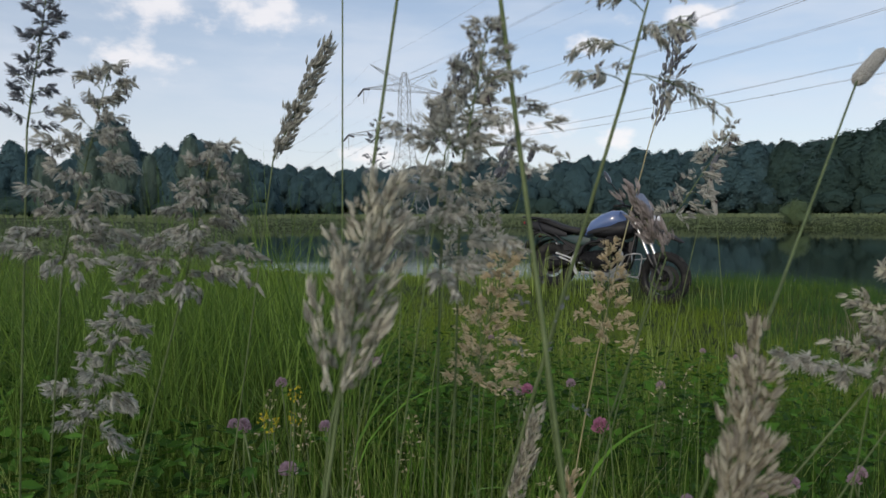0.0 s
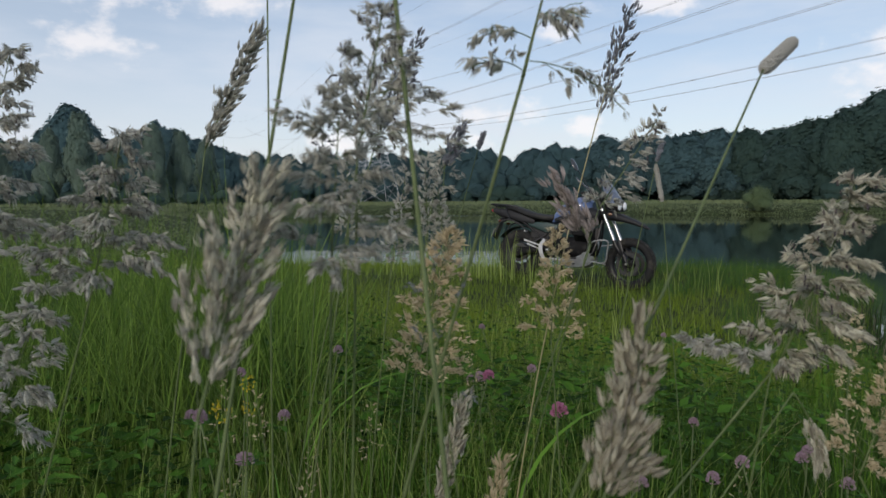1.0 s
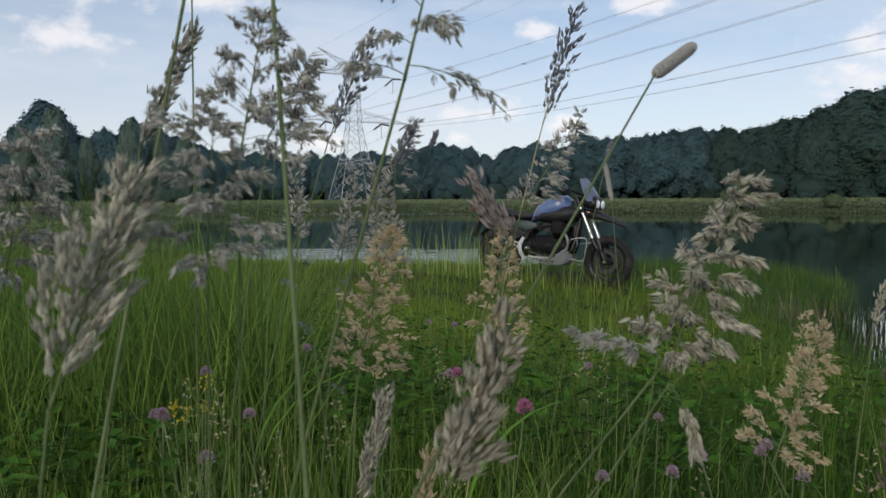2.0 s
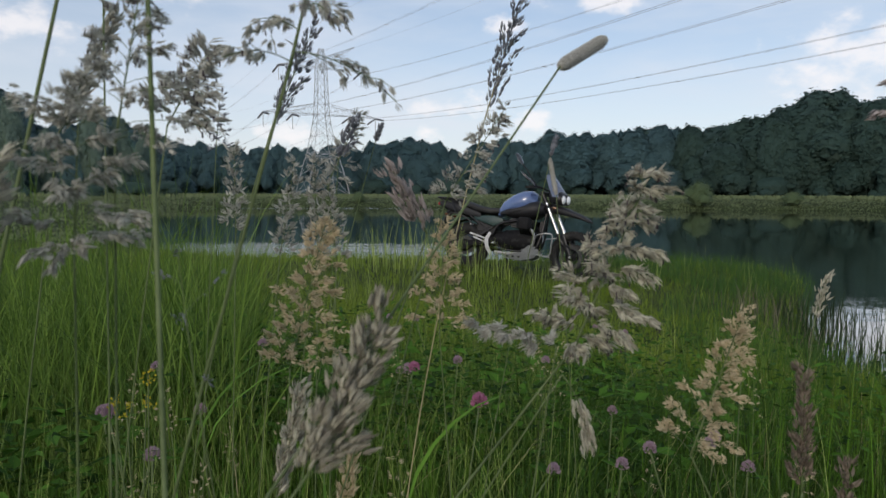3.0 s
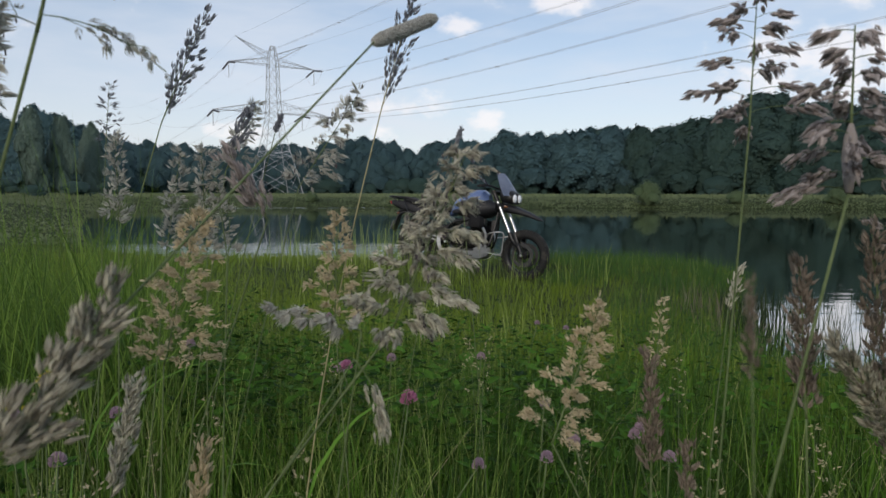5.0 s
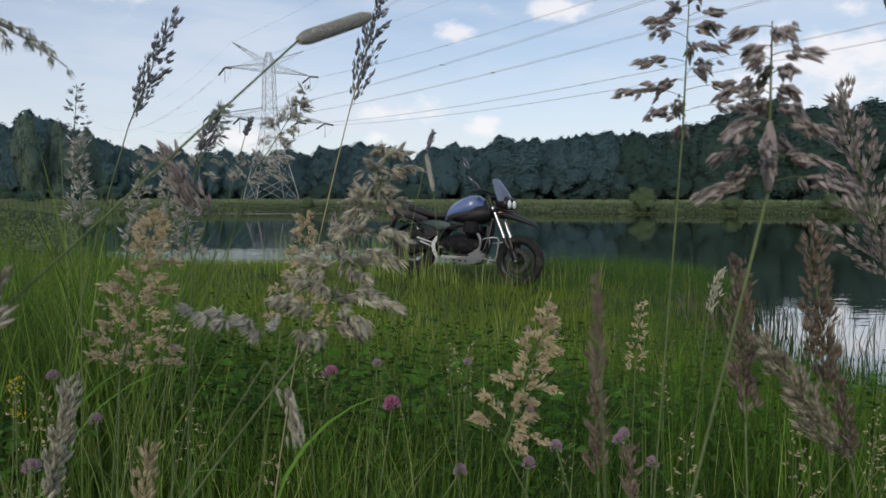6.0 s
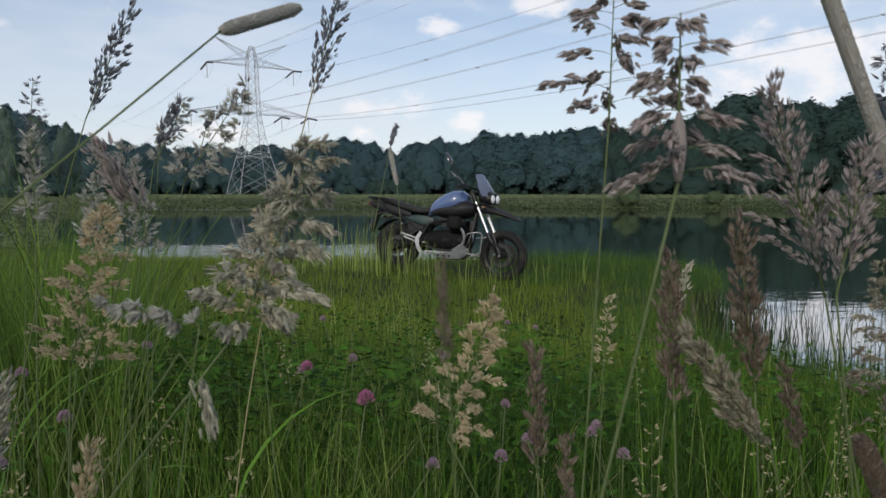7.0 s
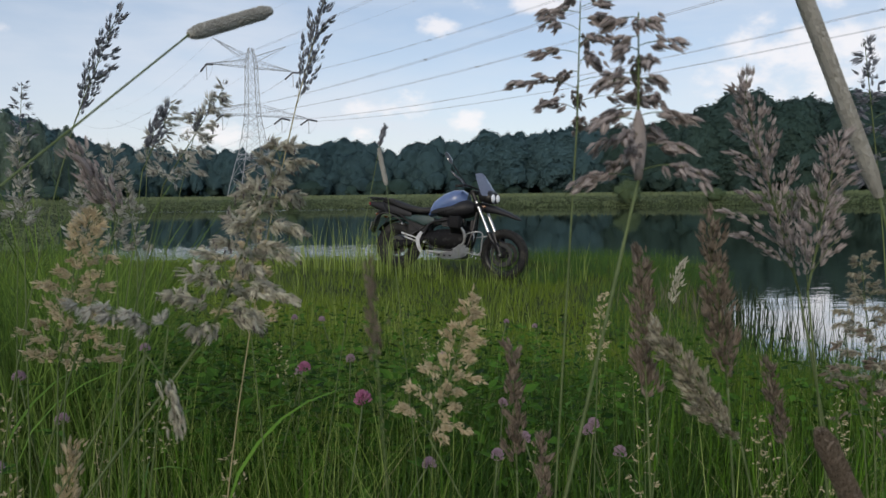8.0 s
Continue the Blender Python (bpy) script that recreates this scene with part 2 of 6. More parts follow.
_l.new(_b.outputs[0], _mix.inputs[1])
_l.new(_gl.outputs[0], _mix.inputs[2])
_l.new(_mix.outputs[0], _n["Material Output"].inputs["Surface"])

rng = np.random.default_rng(7)


# ---- mesh helpers ----
def mesh_of(name, verts, faces, mat, smooth=False):
    me = bpy.data.meshes.new(name)
    me.from_pydata([tuple(v) for v in verts], [], [tuple(f) for f in faces])
    me.materials.append(mat)
    if smooth:
        me.polygons.foreach_set("use_smooth", [True] * len(me.polygons))
    me.update()
    return me


def part(name, bm, mat, parent=None, label="", smooth=True):
    """Links a bmesh as one mesh object under a thing or part."""
    bmesh.ops.recalc_face_normals(bm, faces=bm.faces)
    me = bpy.data.meshes.new(name)
    bm.to_mesh(me)
    bm.free()
    me.materials.append(mat)
    if smooth:
        me.polygons.foreach_set("use_smooth", [True] * len(me.polygons))
        me.set_sharp_from_angle(angle=radians(38))
    ob = new(name, me)
    ob.parent = parent
    if label:
        tagged(ob, label)
    return ob


def tube_into(verts, faces, pts, radii, sides=6, cap=True):
    """Adds a round tube along pts to the lists."""
    pts = [Vector(p) for p in pts]
    ring0 = None
    up = Vector((0.3, 0.9, 0.2)).normalized()
    for i, p in enumerate(pts):
        d = (pts[min(i + 1, len(pts) - 1)] - pts[max(i - 1, 0)]).normalized()
        u = d.cross(up)
        if u.length < 1e-3:
            u = d.cross(Vector((1, 0, 0)))
        u.normalize()
        v = d.cross(u)
        r = float(radii[i] if hasattr(radii, "__len__") else radii)
        base = len(verts)
        for k in range(sides):
            a = 2 * math.pi * k / sides
            verts.append(p + r * (math.cos(a) * u + math.sin(a) * v))
        if ring0 is not None:
            for k in range(sides):
                faces.append((ring0 + k, ring0 + (k + 1) % sides, base + (k + 1) % sides, base + k))
        elif cap:
            faces.append(tuple(range(base + sides - 1, base - 1, -1)))
        ring0 = base
    if cap:
        faces.append(tuple(range(ring0, ring0 + sides)))


def tube_bm(pts, radii, sides=8):
    v, f = [], []
    tube_into(v, f, pts, radii, sides)
    bm = bmesh.new()
    bv = [bm.verts.new(p) for p in v]
    for q in f:
        bm.faces.new([bv[i] for i in q])
    return bm


def spline(ctrl, n):
    """n points on a smooth curve through the control points."""
    c = [Vector(p) for p in ctrl]
    c = [2 * c[0] - c[1]] + c + [2 * c[-1] - c[-2]]
    segs = len(c) - 3
    out = []
    for i in range(n):
        u = i / (n - 1) * segs
        k = min(int(u), segs - 1)
        t = u - k
        a, b, d, e = c[k:k + 4]
        out.append(0.5 * (2 * b + (d - a) * t + (2 * a - 5 * b + 4 * d - e) * t * t + (3 * b - 3 * d + e - a) * t ** 3))
    return out


# ---- the ground and the pond ----
WATER = -0.10
SHORE = [(160, -30), (40, -14), (14, -5), (7, 0.5), (4.8, 2.4), (3.85, 3.7), (3.42, 4.7), (3.7, 5.6), (4.1, 6.4), (4.5, 7.1), (5.3, 8.4), (6.6, 10.3), (6.9, 12.0),
         (5.4, 13.1), (3, 13.5), (0.95, 14.0), (-1, 14.2), (-3.6, 14.6), (-6.5, 18), (-11, 30), (-18, 50), (-20, 63), (-12, 70), (5, 68),
         (25, 62), (50, 56), (90, 50), (160, 45)]
lake = np.array(SHORE, float)
for _ in range(2):
    nxt = np.roll(lake, -1, 0)
    lake = np.stack([0.75 * lake + 0.25 * nxt, 0.25 * lake + 0.75 * nxt], 1).reshape(-1, 2)


def shore_distance(p):
    """Metres to the water's edge, positive on land."""
    p = np.asarray(p, float).reshape(-1, 2)
    best, inside = np.full(len(p), 1e9), np.zeros(len(p), bool)
    for a, b in zip(lake, np.roll(lake, -1, 0)):
        ab = b - a
        t = np.clip(((p - a) @ ab) / (ab @ ab), 0, 1)
        best = np.minimum(best, np.hypot(*(p - a - t[:, None] * ab).T))
        if a[1] != b[1]:
            hit = ((a[1] > p[:, 1]) != (b[1] > p[:, 1])) & (p[:, 0] < (b[0] - a[0]) * (p[:, 1] - a[1]) / (b[1] - a[1]) + a[0])
            inside ^= hit
    return np.where(inside, -best, best)


def ground_z(p):
    p = np.asarray(p, float).reshape(-1, 2)
    d = shore_distance(p)
    far = np.clip((p[:, 1] - 30) / 15, 0, 1)
    top, run = 0.62 + 0.42 * far, 5.5 - 1.0 * far
    near = 0.30 * np.clip((6.5 - p[:, 1]) / 5, 0, 1) * (1 - np.exp(-np.maximum(d, 0) / 2.2))
    land = top * (1 - np.exp(-np.maximum(d, 0) / run)) + near
    bed = -0.9 * (1 - np.exp(np.minimum(d, 0) / 1.5))
    lumps = 0.018 * np.sin(p[:, 0] * 2.1 + 0.7) * np.sin(p[:, 1] * 1.7) + 0.012 * np.sin(p[:, 0] * 5.3) * np.cos(p[:, 1] * 4.1 + 1)
    dip = 0.065 * np.exp(-((p[:, 0] - 2.5) ** 2 + (p[:, 1] - 9.2) ** 2) / 0.7)
    dip += 0.06 * np.exp(-((p[:, 0] - 1.8) ** 2 + (p[:, 1] - 9.5) ** 2) / 4)
    return WATER + land + bed + lumps * np.clip(d, 0, 1) - dip


radii = np.r_[0, np.arange(0.25, 16, 0.25), 16 * 1.026 ** np.arange(0, 208)]
angles = np.linspace(0, 2 * math.pi, 257)[:-1]
gp = np.stack([2 + radii[:, None] * np.cos(angles), 7 + radii[:, None] * np.sin(angles)], -1).reshape(-1, 2)
gz = ground_z(gp)
na = len(angles)
gf = [(r * na + k, (r + 1) * na + k, (r + 1) * na + (k + 1) % na, r * na + (k + 1) % na) for r in range(1, len(radii) - 1) for k in range(na)]
gf += [(0, na + k, na + (k + 1) % na) for k in range(na)]
ground = new("ground", mesh_of("ground", np.c_[gp, gz], gf, M_SOIL, True))
tagged(ground, "green grassy meadow ground sloping down to a pond", "ground", kind="structure")

wv = [(-60, -60, WATER), (200, -60, WATER), (200, 90, WATER), (-60, 90, WATER)]
water = new("water", mesh_of("water", wv, [(0, 1, 2, 3)], M_WATER))
tagged(water, "still dark pond water with small ripples mirroring sky", "pond", kind="structure")


# ---- far trees ----
def hull(centre, size, seed, detail=3, lumps=0.27):
    """A lumpy closed mass: points, faces and, for each point, the way out of it."""
    bm = bmesh.new()
    bmesh.ops.create_icosphere(bm, subdivisions=detail, radius=1)
    unit = np.array([q.co for q in bm.verts])
    faces = np.array([[q.index for q in face.verts] for face in bm.faces])
    bm.free()
    off = Vector((seed * 1.7, seed * 0.9, seed * 2.3))
    j = np.array([1 + lumps * noise.noise(Vector(q) * 2.5 + off) + 0.55 * lumps * noise.noise(Vector(q) * 5.4 + off) for q in unit])
    out = unit / np.array(size)
    return np.array(centre) + unit * 0.93 * j[:, None] * np.array(size), faces, out / np.linalg.norm(out, axis=1)[:, None]


def foliage(name, hulls, leaves, size, mat, rng_, loose=0.016):
    """Small leaf clumps lying thick on lumpy masses; the shading follows the masses, as that of many small leaves does."""
    v = np.concatenate([h[0] for h in hulls])
    out = np.concatenate([h[2] for h in hulls])
    start = np.cumsum([0] + [len(h[0]) for h in hulls])
    f = np.concatenate([h[1] + k for h, k in zip(hulls, start)])
    tri = v[f]
    area = np.linalg.norm(np.cross(tri[:, 1] - tri[:, 0], tri[:, 2] - tri[:, 0]), axis=1)
    k = rng_.choice(len(f), leaves, p=area / area.sum())
    bary = rng_.dirichlet((1, 1, 1), leaves)
    d = (out[f[k]] * bary[:, :, None]).sum(1)
    s = (size * rng_.uniform(0.5, 1.3, leaves))[:, None]
    c = (tri[k] * bary[:, :, None]).sum(1) + (d + rng_.normal(size=(leaves, 3)) * 0.4) * np.minimum(rng_.exponential(loose, leaves), loose * 1.5)[:, None]
    n = d + np.array((0, 0, 0.2)) + rng_.normal(size=(leaves, 3)) * 0.33
    n /= np.linalg.norm(n, axis=1)[:, None]
    a = np.cross(n, rng_.normal(size=(leaves, 3)))
    a /= np.linalg.norm(a, axis=1)[:, None]
    b = np.cross(n, a)
    leaf = np.stack([c - a * s, c + a * s - b * s * 0.5, c + b * s * 1.1 + n * s * 0.2], 1).reshape(-1, 3)
    f = np.r_[f, np.arange(leaves * 3).reshape(-1, 3) + len(v)]
    way = np.r_[out, np.repeat(d + rng_.normal(size=(leaves, 3)) * 0.3, 3, 0)] + np.array((0, 0, 1.7))
    way /= np.maximum(np.linalg.norm(way, axis=1), 1e-6)[:, None]
    me = mesh_of(name, np.r_[v, leaf], f, mat, True)
    me.normals_split_custom_set_from_vertices([tuple(q) for q in way])
    return new(name, me)


def tree_proto(seed, mat, leaves=6500, slim=1.0, size=0.018, detail=3, loose=0.017):
    """A broad-leaved tree one metre high at the origin: a main crown with a few limbs' crowns beside and below it."""
    r = np.random.default_rng(seed)
    tree = new("tree")
    tv, tf = [], []
    tube_into(tv, tf, [(0, 0, 0), (0.01, 0, 0.3), (0.0, 0.01, 0.75)], [0.02, 0.015, 0.006], 6)
    for k in range(5):
        a, z = r.uniform(0, 6.28), r.uniform(0.25, 0.6)
        tube_into(tv, tf, [(0, 0, z), (0.1 * math.cos(a), 0.1 * math.sin(a), z + 0.1), (0.2 * math.cos(a), 0.2 * math.sin(a), z + 0.16)], [0.008, 0.005, 0.002], 4)
    trunk = new("trunk", mesh_of("trunk", tv, tf, M_BARK, True))
    trunk.parent = tree
    hulls = [hull((0, 0, 0.52), (0.27 * slim, 0.27 * slim, 0.47), seed, detail)]
    for k in range(4):
        a = k * 1.6 + r.uniform(-0.4, 0.4)
        z = r.uniform(0.12, 0.6)
        hulls.append(hull((0.21 * slim * math.cos(a), 0.21 * slim * math.sin(a), z), (0.17 * slim, 0.17 * slim, r.uniform(0.13, 0.22)), seed + k + 1, detail - 1))
    for k in range(2):
        a = r.uniform(0, 6.28)
        hulls.append(hull((0.09 * slim * math.cos(a), 0.09 * slim * math.sin(a), r.uniform(0.76, 0.86)), (0.10 * slim, 0.10 * slim, 0.11), seed + k + 7, detail - 1))
    crown = foliage("crown", hulls, leaves, size, mat, r, loose)
    crown.parent = tree
    return tree


SKYLINE = [(-60, 5.2), (-40, 5.0), (-34, 4.6), (-32, 3.6), (-30.4, 5.6), (-28.5, 7.0), (-27, 4.9), (-25, 5.3), (-23.4, 6.4), (-22, 5.9), (-20, 5.2), (-18, 4.6),
           (-16.8, 3.8), (-12, 3.7), (-5, 3.7), (0.5, 4.4), (4, 3.9), (8.8, 4.5), (10.7, 4.1), (13, 5.0), (16, 4.7), (20, 5.4), (25, 5.2),
           (27, 5.5), (28.4, 6.0), (30, 6.7), (33, 7.2), (35.4, 6.8), (38, 6.7), (42, 6.7), (50, 7.0), (65, 8.0)]


def skyline(az):
    return np.interp(az, [a for a, _ in SKYLINE], [e for _, e in SKYLINE])


protos = [tree_proto(11 + k, (M_LEAF_B, M_LEAF_HAZED)[k % 2] if k < 6 else M_LEAF_C, slim=s)
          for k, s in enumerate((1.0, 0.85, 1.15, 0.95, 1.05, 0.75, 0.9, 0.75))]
tree_label = "dark green broad-leaved tree at the edge of a wood"
for p in protos:
    tagged(p, tree_label, "tree", "trees round the pond")


planted = {}


def plant_tree(az, dist, height, k, wide=1.0):
    x, y = 0.13 + dist * math.sin(radians(az)), 0.04 + dist * math.cos(radians(az))
    z = float(ground_z((x, y))[0]) - 0.1
    m = pose(x, y, z, 0, 0, rng.uniform(0, 360)) @ Matrix.Diagonal((height * wide, height * wide, height, 1))
    if k not in planted:
        planted[k] = m
    else:
        copy_thing(protos[k], m)


def belt(az0, az1, dist, step, rows=3, gap=6.0, wide=1.0, kinds=(0, 1, 2, 3, 4, 5)):
    i = 0
    for row in range(rows):
        az = az0 + (row % 2) * step * 0.5
        while az < az1:
            a = az + rng.uniform(-0.25, 0.25) * step
            d = dist + row * gap + rng.uniform(-2, 2)
            h = 1.03 * d * math.tan(radians(float(skyline(a)))) + 0.3
            h *= rng.uniform(0.90, 1.08) if row else rng.uniform(0.74, 1.02)
            plant_tree(a, d, h, kinds[int(rng.integers(0, len(kinds)))], wide * rng.uniform(0.85, 1.4))
            az += step
            i += 1


# kinds 1, 3 and 5 carry the leaf colour with haze in it
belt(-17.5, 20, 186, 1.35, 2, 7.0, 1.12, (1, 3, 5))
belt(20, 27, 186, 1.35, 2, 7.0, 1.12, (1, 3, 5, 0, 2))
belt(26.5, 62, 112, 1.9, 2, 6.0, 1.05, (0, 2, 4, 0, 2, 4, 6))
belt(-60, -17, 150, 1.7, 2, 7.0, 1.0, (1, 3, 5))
for az, el, d in ((-30.4, 5.4, 86), (-28.4, 7.0, 84), (-26.3, 4.9, 90), (-23.4, 6.4, 88), (-21.5, 5.9, 90), (-19.6, 5.2, 95), (-33.5, 4.6, 90), (-37, 5.3, 88)):
    plant_tree(az, d, d * math.tan(radians(el)) + 0.3, 6 + int(rng.integers(0, 2)), 0.6)
shrub = tree_proto(41, M_LEAF_B, 900, slim=1.9, size=0.035, detail=2)
bank_shrub = tree_proto(43, M_BUSH, 4500, slim=1.6, size=0.026, loose=0.06)
bank_shrub.name = "shrub"
tagged(bank_shrub, "pale green bush on the far bank by the water", "shrub", "shrubs round the pond")
shrub.name = "shrub"
tagged(shrub, "dark green leafy shrub at the foot of the wood", "shrub", "shrubs round the pond")
spots = []
for az0, az1, dist, step, tall in ((-18, 27.5, 184, 1.5, 5.0), (26.5, 62, 110, 2.2, 3.6), (-60, -16, 147, 1.6, 4.2), (-39, -17, 84, 2.0, 2.2)):
    for az in np.arange(az0, az1, step):
        az = az + rng.uniform(-0.4, 0.4) * step
        d = dist + rng.uniform(-3, 3)
        spots.append((0.13 + d * math.sin(radians(az)), 0.04 + d * math.cos(radians(az)), tall * rng.uniform(0.35, 1.0), rng.uniform(0.8, 1.5)))
bank_spots = [(28.6, 62.9, 2.4, 1.0), (16.0, 67.5, 1.0, 1.1), (37.0, 61.6, 1.4, 1.2), (46.0, 59.6, 1.7, 1.1), (-4.0, 72.0, 1.2, 1.0)]
for k, (x, y, tall, wide) in enumerate(spots):
    m = pose(x, y, float(ground_z((x, y))[0]) - 0.1, 0, 0, rng.uniform(0, 360)) @ Matrix.Diagonal((tall * wide, tall * wide, tall, 1))
    if k:
        copy_thing(shrub, m)
    else:
        first_spot = m
shrub.matrix_basis = first_spot
for k, (x, y, tall, wide) in enumerate(bank_spots):
    m = pose(x, y, float(ground_z((x, y))[0]) - 0.1, 0, 0, 70.0 * k) @ Matrix.Diagonal((tall * wide, tall * wide, tall, 1))
    if k:
        copy_thing(bank_shrub, m)
    else:
        first_spot = m
bank_shrub.matrix_basis = first_spot
under = []
for az0, az1, dist, step, tall in ((-19, 28, 194, 0.42, 2.4), (26, 63, 119, 0.6, 2.2), (-61, -16, 156, 0.5, 2.2)):
    for az in np.arange(az0, az1, step):
        d = dist + rng.uniform(-2, 2)
        x, y = 0.13 + d * math.sin(radians(az)), 0.04 + d * math.cos(radians(az))
        under.append((x, y, float(ground_z((x, y))[0]) + tall * rng.uniform(0.1, 0.6), tall * rng.uniform(0.55, 0.9)))
under = [hull(q[:3], (q[3], q[3], q[3]), k, 1) for k, q in enumerate(under)]
tagged(foliage("undergrowth", under, 9000, 0.25, M_LEAF_HAZED, np.random.default_rng(5), 0.3), "dark leafy undergrowth below the trees", "shrub", kind="stuff")
for k, m in planted.items():
    protos[k].matrix_basis = m


# ---- power line ----
LINE = Vector((54.7, -116, 0)).normalized()
ARM = Vector((116, 54.7, 0)).normalized()


def bar(v, f, a, b, r=0.09):
    tube_into(v, f, [a, b], r * 0.55, 4)


def pylon(cx, cy):
    """A thirty-six metre lattice tension tower: body, two crossarms, two earth-wire horns, insulators."""
    base_z = float(ground_z((cx, cy))[0])
    tower = new("electricity_pylon")
    tower.location = (cx, cy, base_z)
    u, w = ARM, LINE

    def at(a, b, z):
        return a * u + b * w + Vector((0, 0, z))

    levels = [(0, 5.2), (5, 4.2), (9.2, 3.2), (10.4, 2.9), (14.4, 2.2), (17.4, 1.75), (19.4, 1.5), (22.2, 1.4), (25, 1.3), (28, 1.2), (30.6, 1.15), (33, 0.9), (35.2, 0.45)]
    v, f = [], []
    for (z0, h0), (z1, h1) in zip(levels, levels[1:]):
        c0 = [at(sx * h0, sy * h0, z0) for sx, sy in ((-1, -1), (1, -1), (1, 1), (-1, 1))]
        c1 = [at(sx * h1, sy * h1, z1) for sx, sy in ((-1, -1), (1, -1), (1, 1), (-1, 1))]
        for k in range(4):
            n = (k + 1) % 4
            bar(v, f, c0[k], c1[k], 0.16)
            bar(v, f, c0[k], c1[n], 0.08)
            bar(v, f, c0[n], c1[k], 0.08)
            if z1 != 5:
                bar(v, f, c1[k], c1[n], 0.08)
    body = new("tower_body", mesh_of("tower_body", v, f, M_STEEL))
    body.parent = tower
    for z, half, deep, rise in ((19.5, 14.3, 1.5, 2.6), (30.7, 10.4, 1.15, 1.7)):
        for side in (-1, 1):
            v, f = [], []
            tip = at(side * half, 0, z)
            n = 7
            for b in (-deep, deep):
                for top in (0, rise):
                    bar(v, f, at(side * deep, b, z + top), tip, 0.11)
                for k in range(n):
                    q0, q1 = k / n, (k + 0.5) / n
                    lo0 = at(side * deep, b, z).lerp(tip, q0)
                    hi1 = at(side * deep, b, z + rise).lerp(tip, q1)
                    lo2 = at(side * deep, b, z).lerp(tip, (k + 1) / n)
                    bar(v, f, lo0, hi1, 0.06)
                    bar(v, f, hi1, lo2, 0.06)
            for k in range(n):
                bar(v, f, at(side * deep, -deep, z).lerp(tip, k / n), at(side * deep, deep, z).lerp(tip, (k + 1) / n), 0.05)
            arm = new("crossarm", mesh_of("crossarm", v, f, M_STEEL))
            arm.parent = tower
    for side in (-1, 1):
        v, f = [], []
        tip = at(side * 8.8, 0, 36.6)
        for b in (-0.9, 0.9):
            bar(v, f, at(side * 0.8, b * 0.8, 33.3), tip, 0.11)
            bar(v, f, at(side * 1.0, b, 31.9), tip, 0.11)
        for k in range(6):
            bar(v, f, at(side * 0.8, -0.7, 33.3).lerp(tip, k / 6), at(side * 1.0, 0.9, 31.9).lerp(tip, (k + 1) / 6), 0.06)
        horn = new("earth_wire_horn", mesh_of("earth_wire_horn", v, f, M_STEEL))
        horn.parent = tower
    for side in (-1, 1):
        for half, z in ((14.2, 19.3), (7.2, 19.2), (10.4, 30.5)):
            for way in (-1, 1):
                v, f = [], []
                a = at(side * half, 0, z)
                b = a + way * 5.2 * w + Vector((0, 0, -0.9))
                pts = [a.lerp(b, k / 12) for k in range(13)]
                tube_into(v, f, pts, [0.1 + 0.17 * (k % 2) for k in range(13)], 6)
                ins = new("insulator", mesh_of("insulator", v, f, M_INSUL))
                ins.parent = tower
            v, f = [], []
            a, b = at(side * half, -5.2, z - 0.9), at(side * half, 5.2, z - 0.9)
            tube_into(v, f, [a.lerp(b, k / 10) - Vector((0, 0, 2.6 * (1 - (k / 5 - 1) ** 2))) for k in range(11)], 0.02, 4)
            tube_into(v, f, [at(side * half, 0, z), at(side * half, 0, z - 3.4)], 0.09, 5)
            j = new("jumper_cable", mesh_of("jumper_cable", v, f, M_WIRE))
            j.parent = tower
    tagged(tower, "tall grey lattice steel electricity pylon beyond the pond", "pylon")
    return tower, at


PX, PY = -18.4, 169.0
tower, tower_at = pylon(PX, PY)
tower_base = Vector(tower.location)
SPAN, RISE = 330.0, 15.5
for side in (-1, 1):
    for half, z, sag in ((14.2, 18.4, 9.7), (7.2, 18.3, 9.7), (10.4, 29.6, 9.7), (8.8, 36.5, 9.7)):
        twin = (0.0,) if z > 36 else (-0.22, 0.22)
        for off in twin:
            for way, span in ((1, SPAN), (-1, 260.0)):
                a = tower_base + tower_at(side * half + off, 5.2 * way if z < 36 else 0, z)
                v, f = [], []
                pts = []
                for k in range(49):
                    q = k / 48
                    pts.append(a + way * LINE * span * q + Vector((0, 0, -sag * 4 * q * (1 - q) + RISE * q)))
                tube_into(v, f, pts, 0.018 if z < 36 else 0.014, 4)
                if z < 36 and off > 0:
                    for q in np.arange(0.06, 1, 0.11):
                        p = a + way * LINE * span * q + Vector((0, 0, -sag * 4 * q * (1 - q) + RISE * q))
                        tube_into(v, f, [p + 0.07 * ARM, p - 0.5 * ARM], 0.05, 4)
                wire = new("power_cable", mesh_of("power_cable", v, f, M_WIRE))
                tagged(wire, "thin grey overhead power cable hung from the pylon", "cable", "power cables")


# ---- motorcycle ----
M_TYRE = material("tyre_rubber", (0.0060, 0.0060, 0.0066), (0.0144, 0.0144, 0.0144), 30.0, 0.85, bump=0.3, wear=(0.04, 0.037, 0.031))
M_BLACK = material("satin_black_metal", (0.006, 0.006, 0.008), (0.016, 0.016, 0.019), 25.0, 0.4, wear=(0.028, 0.027, 0.025), sheen=0.35)
M_PLASTIC = material("black_plastic", (0.008, 0.008, 0.010), (0.018, 0.018, 0.021), 60.0, 0.55, bump=0.15, sheen=0.35)
M_BLUE = material("steel_blue_paint", (0.085, 0.13, 0.28), (0.11, 0.17, 0.34), 8.0, 0.3, coat=0.6)
M_TEAL = material("dark_green_panel", (0.012, 0.034, 0.032), (0.024, 0.052, 0.048), 8.0, 0.5, coat=0.15)
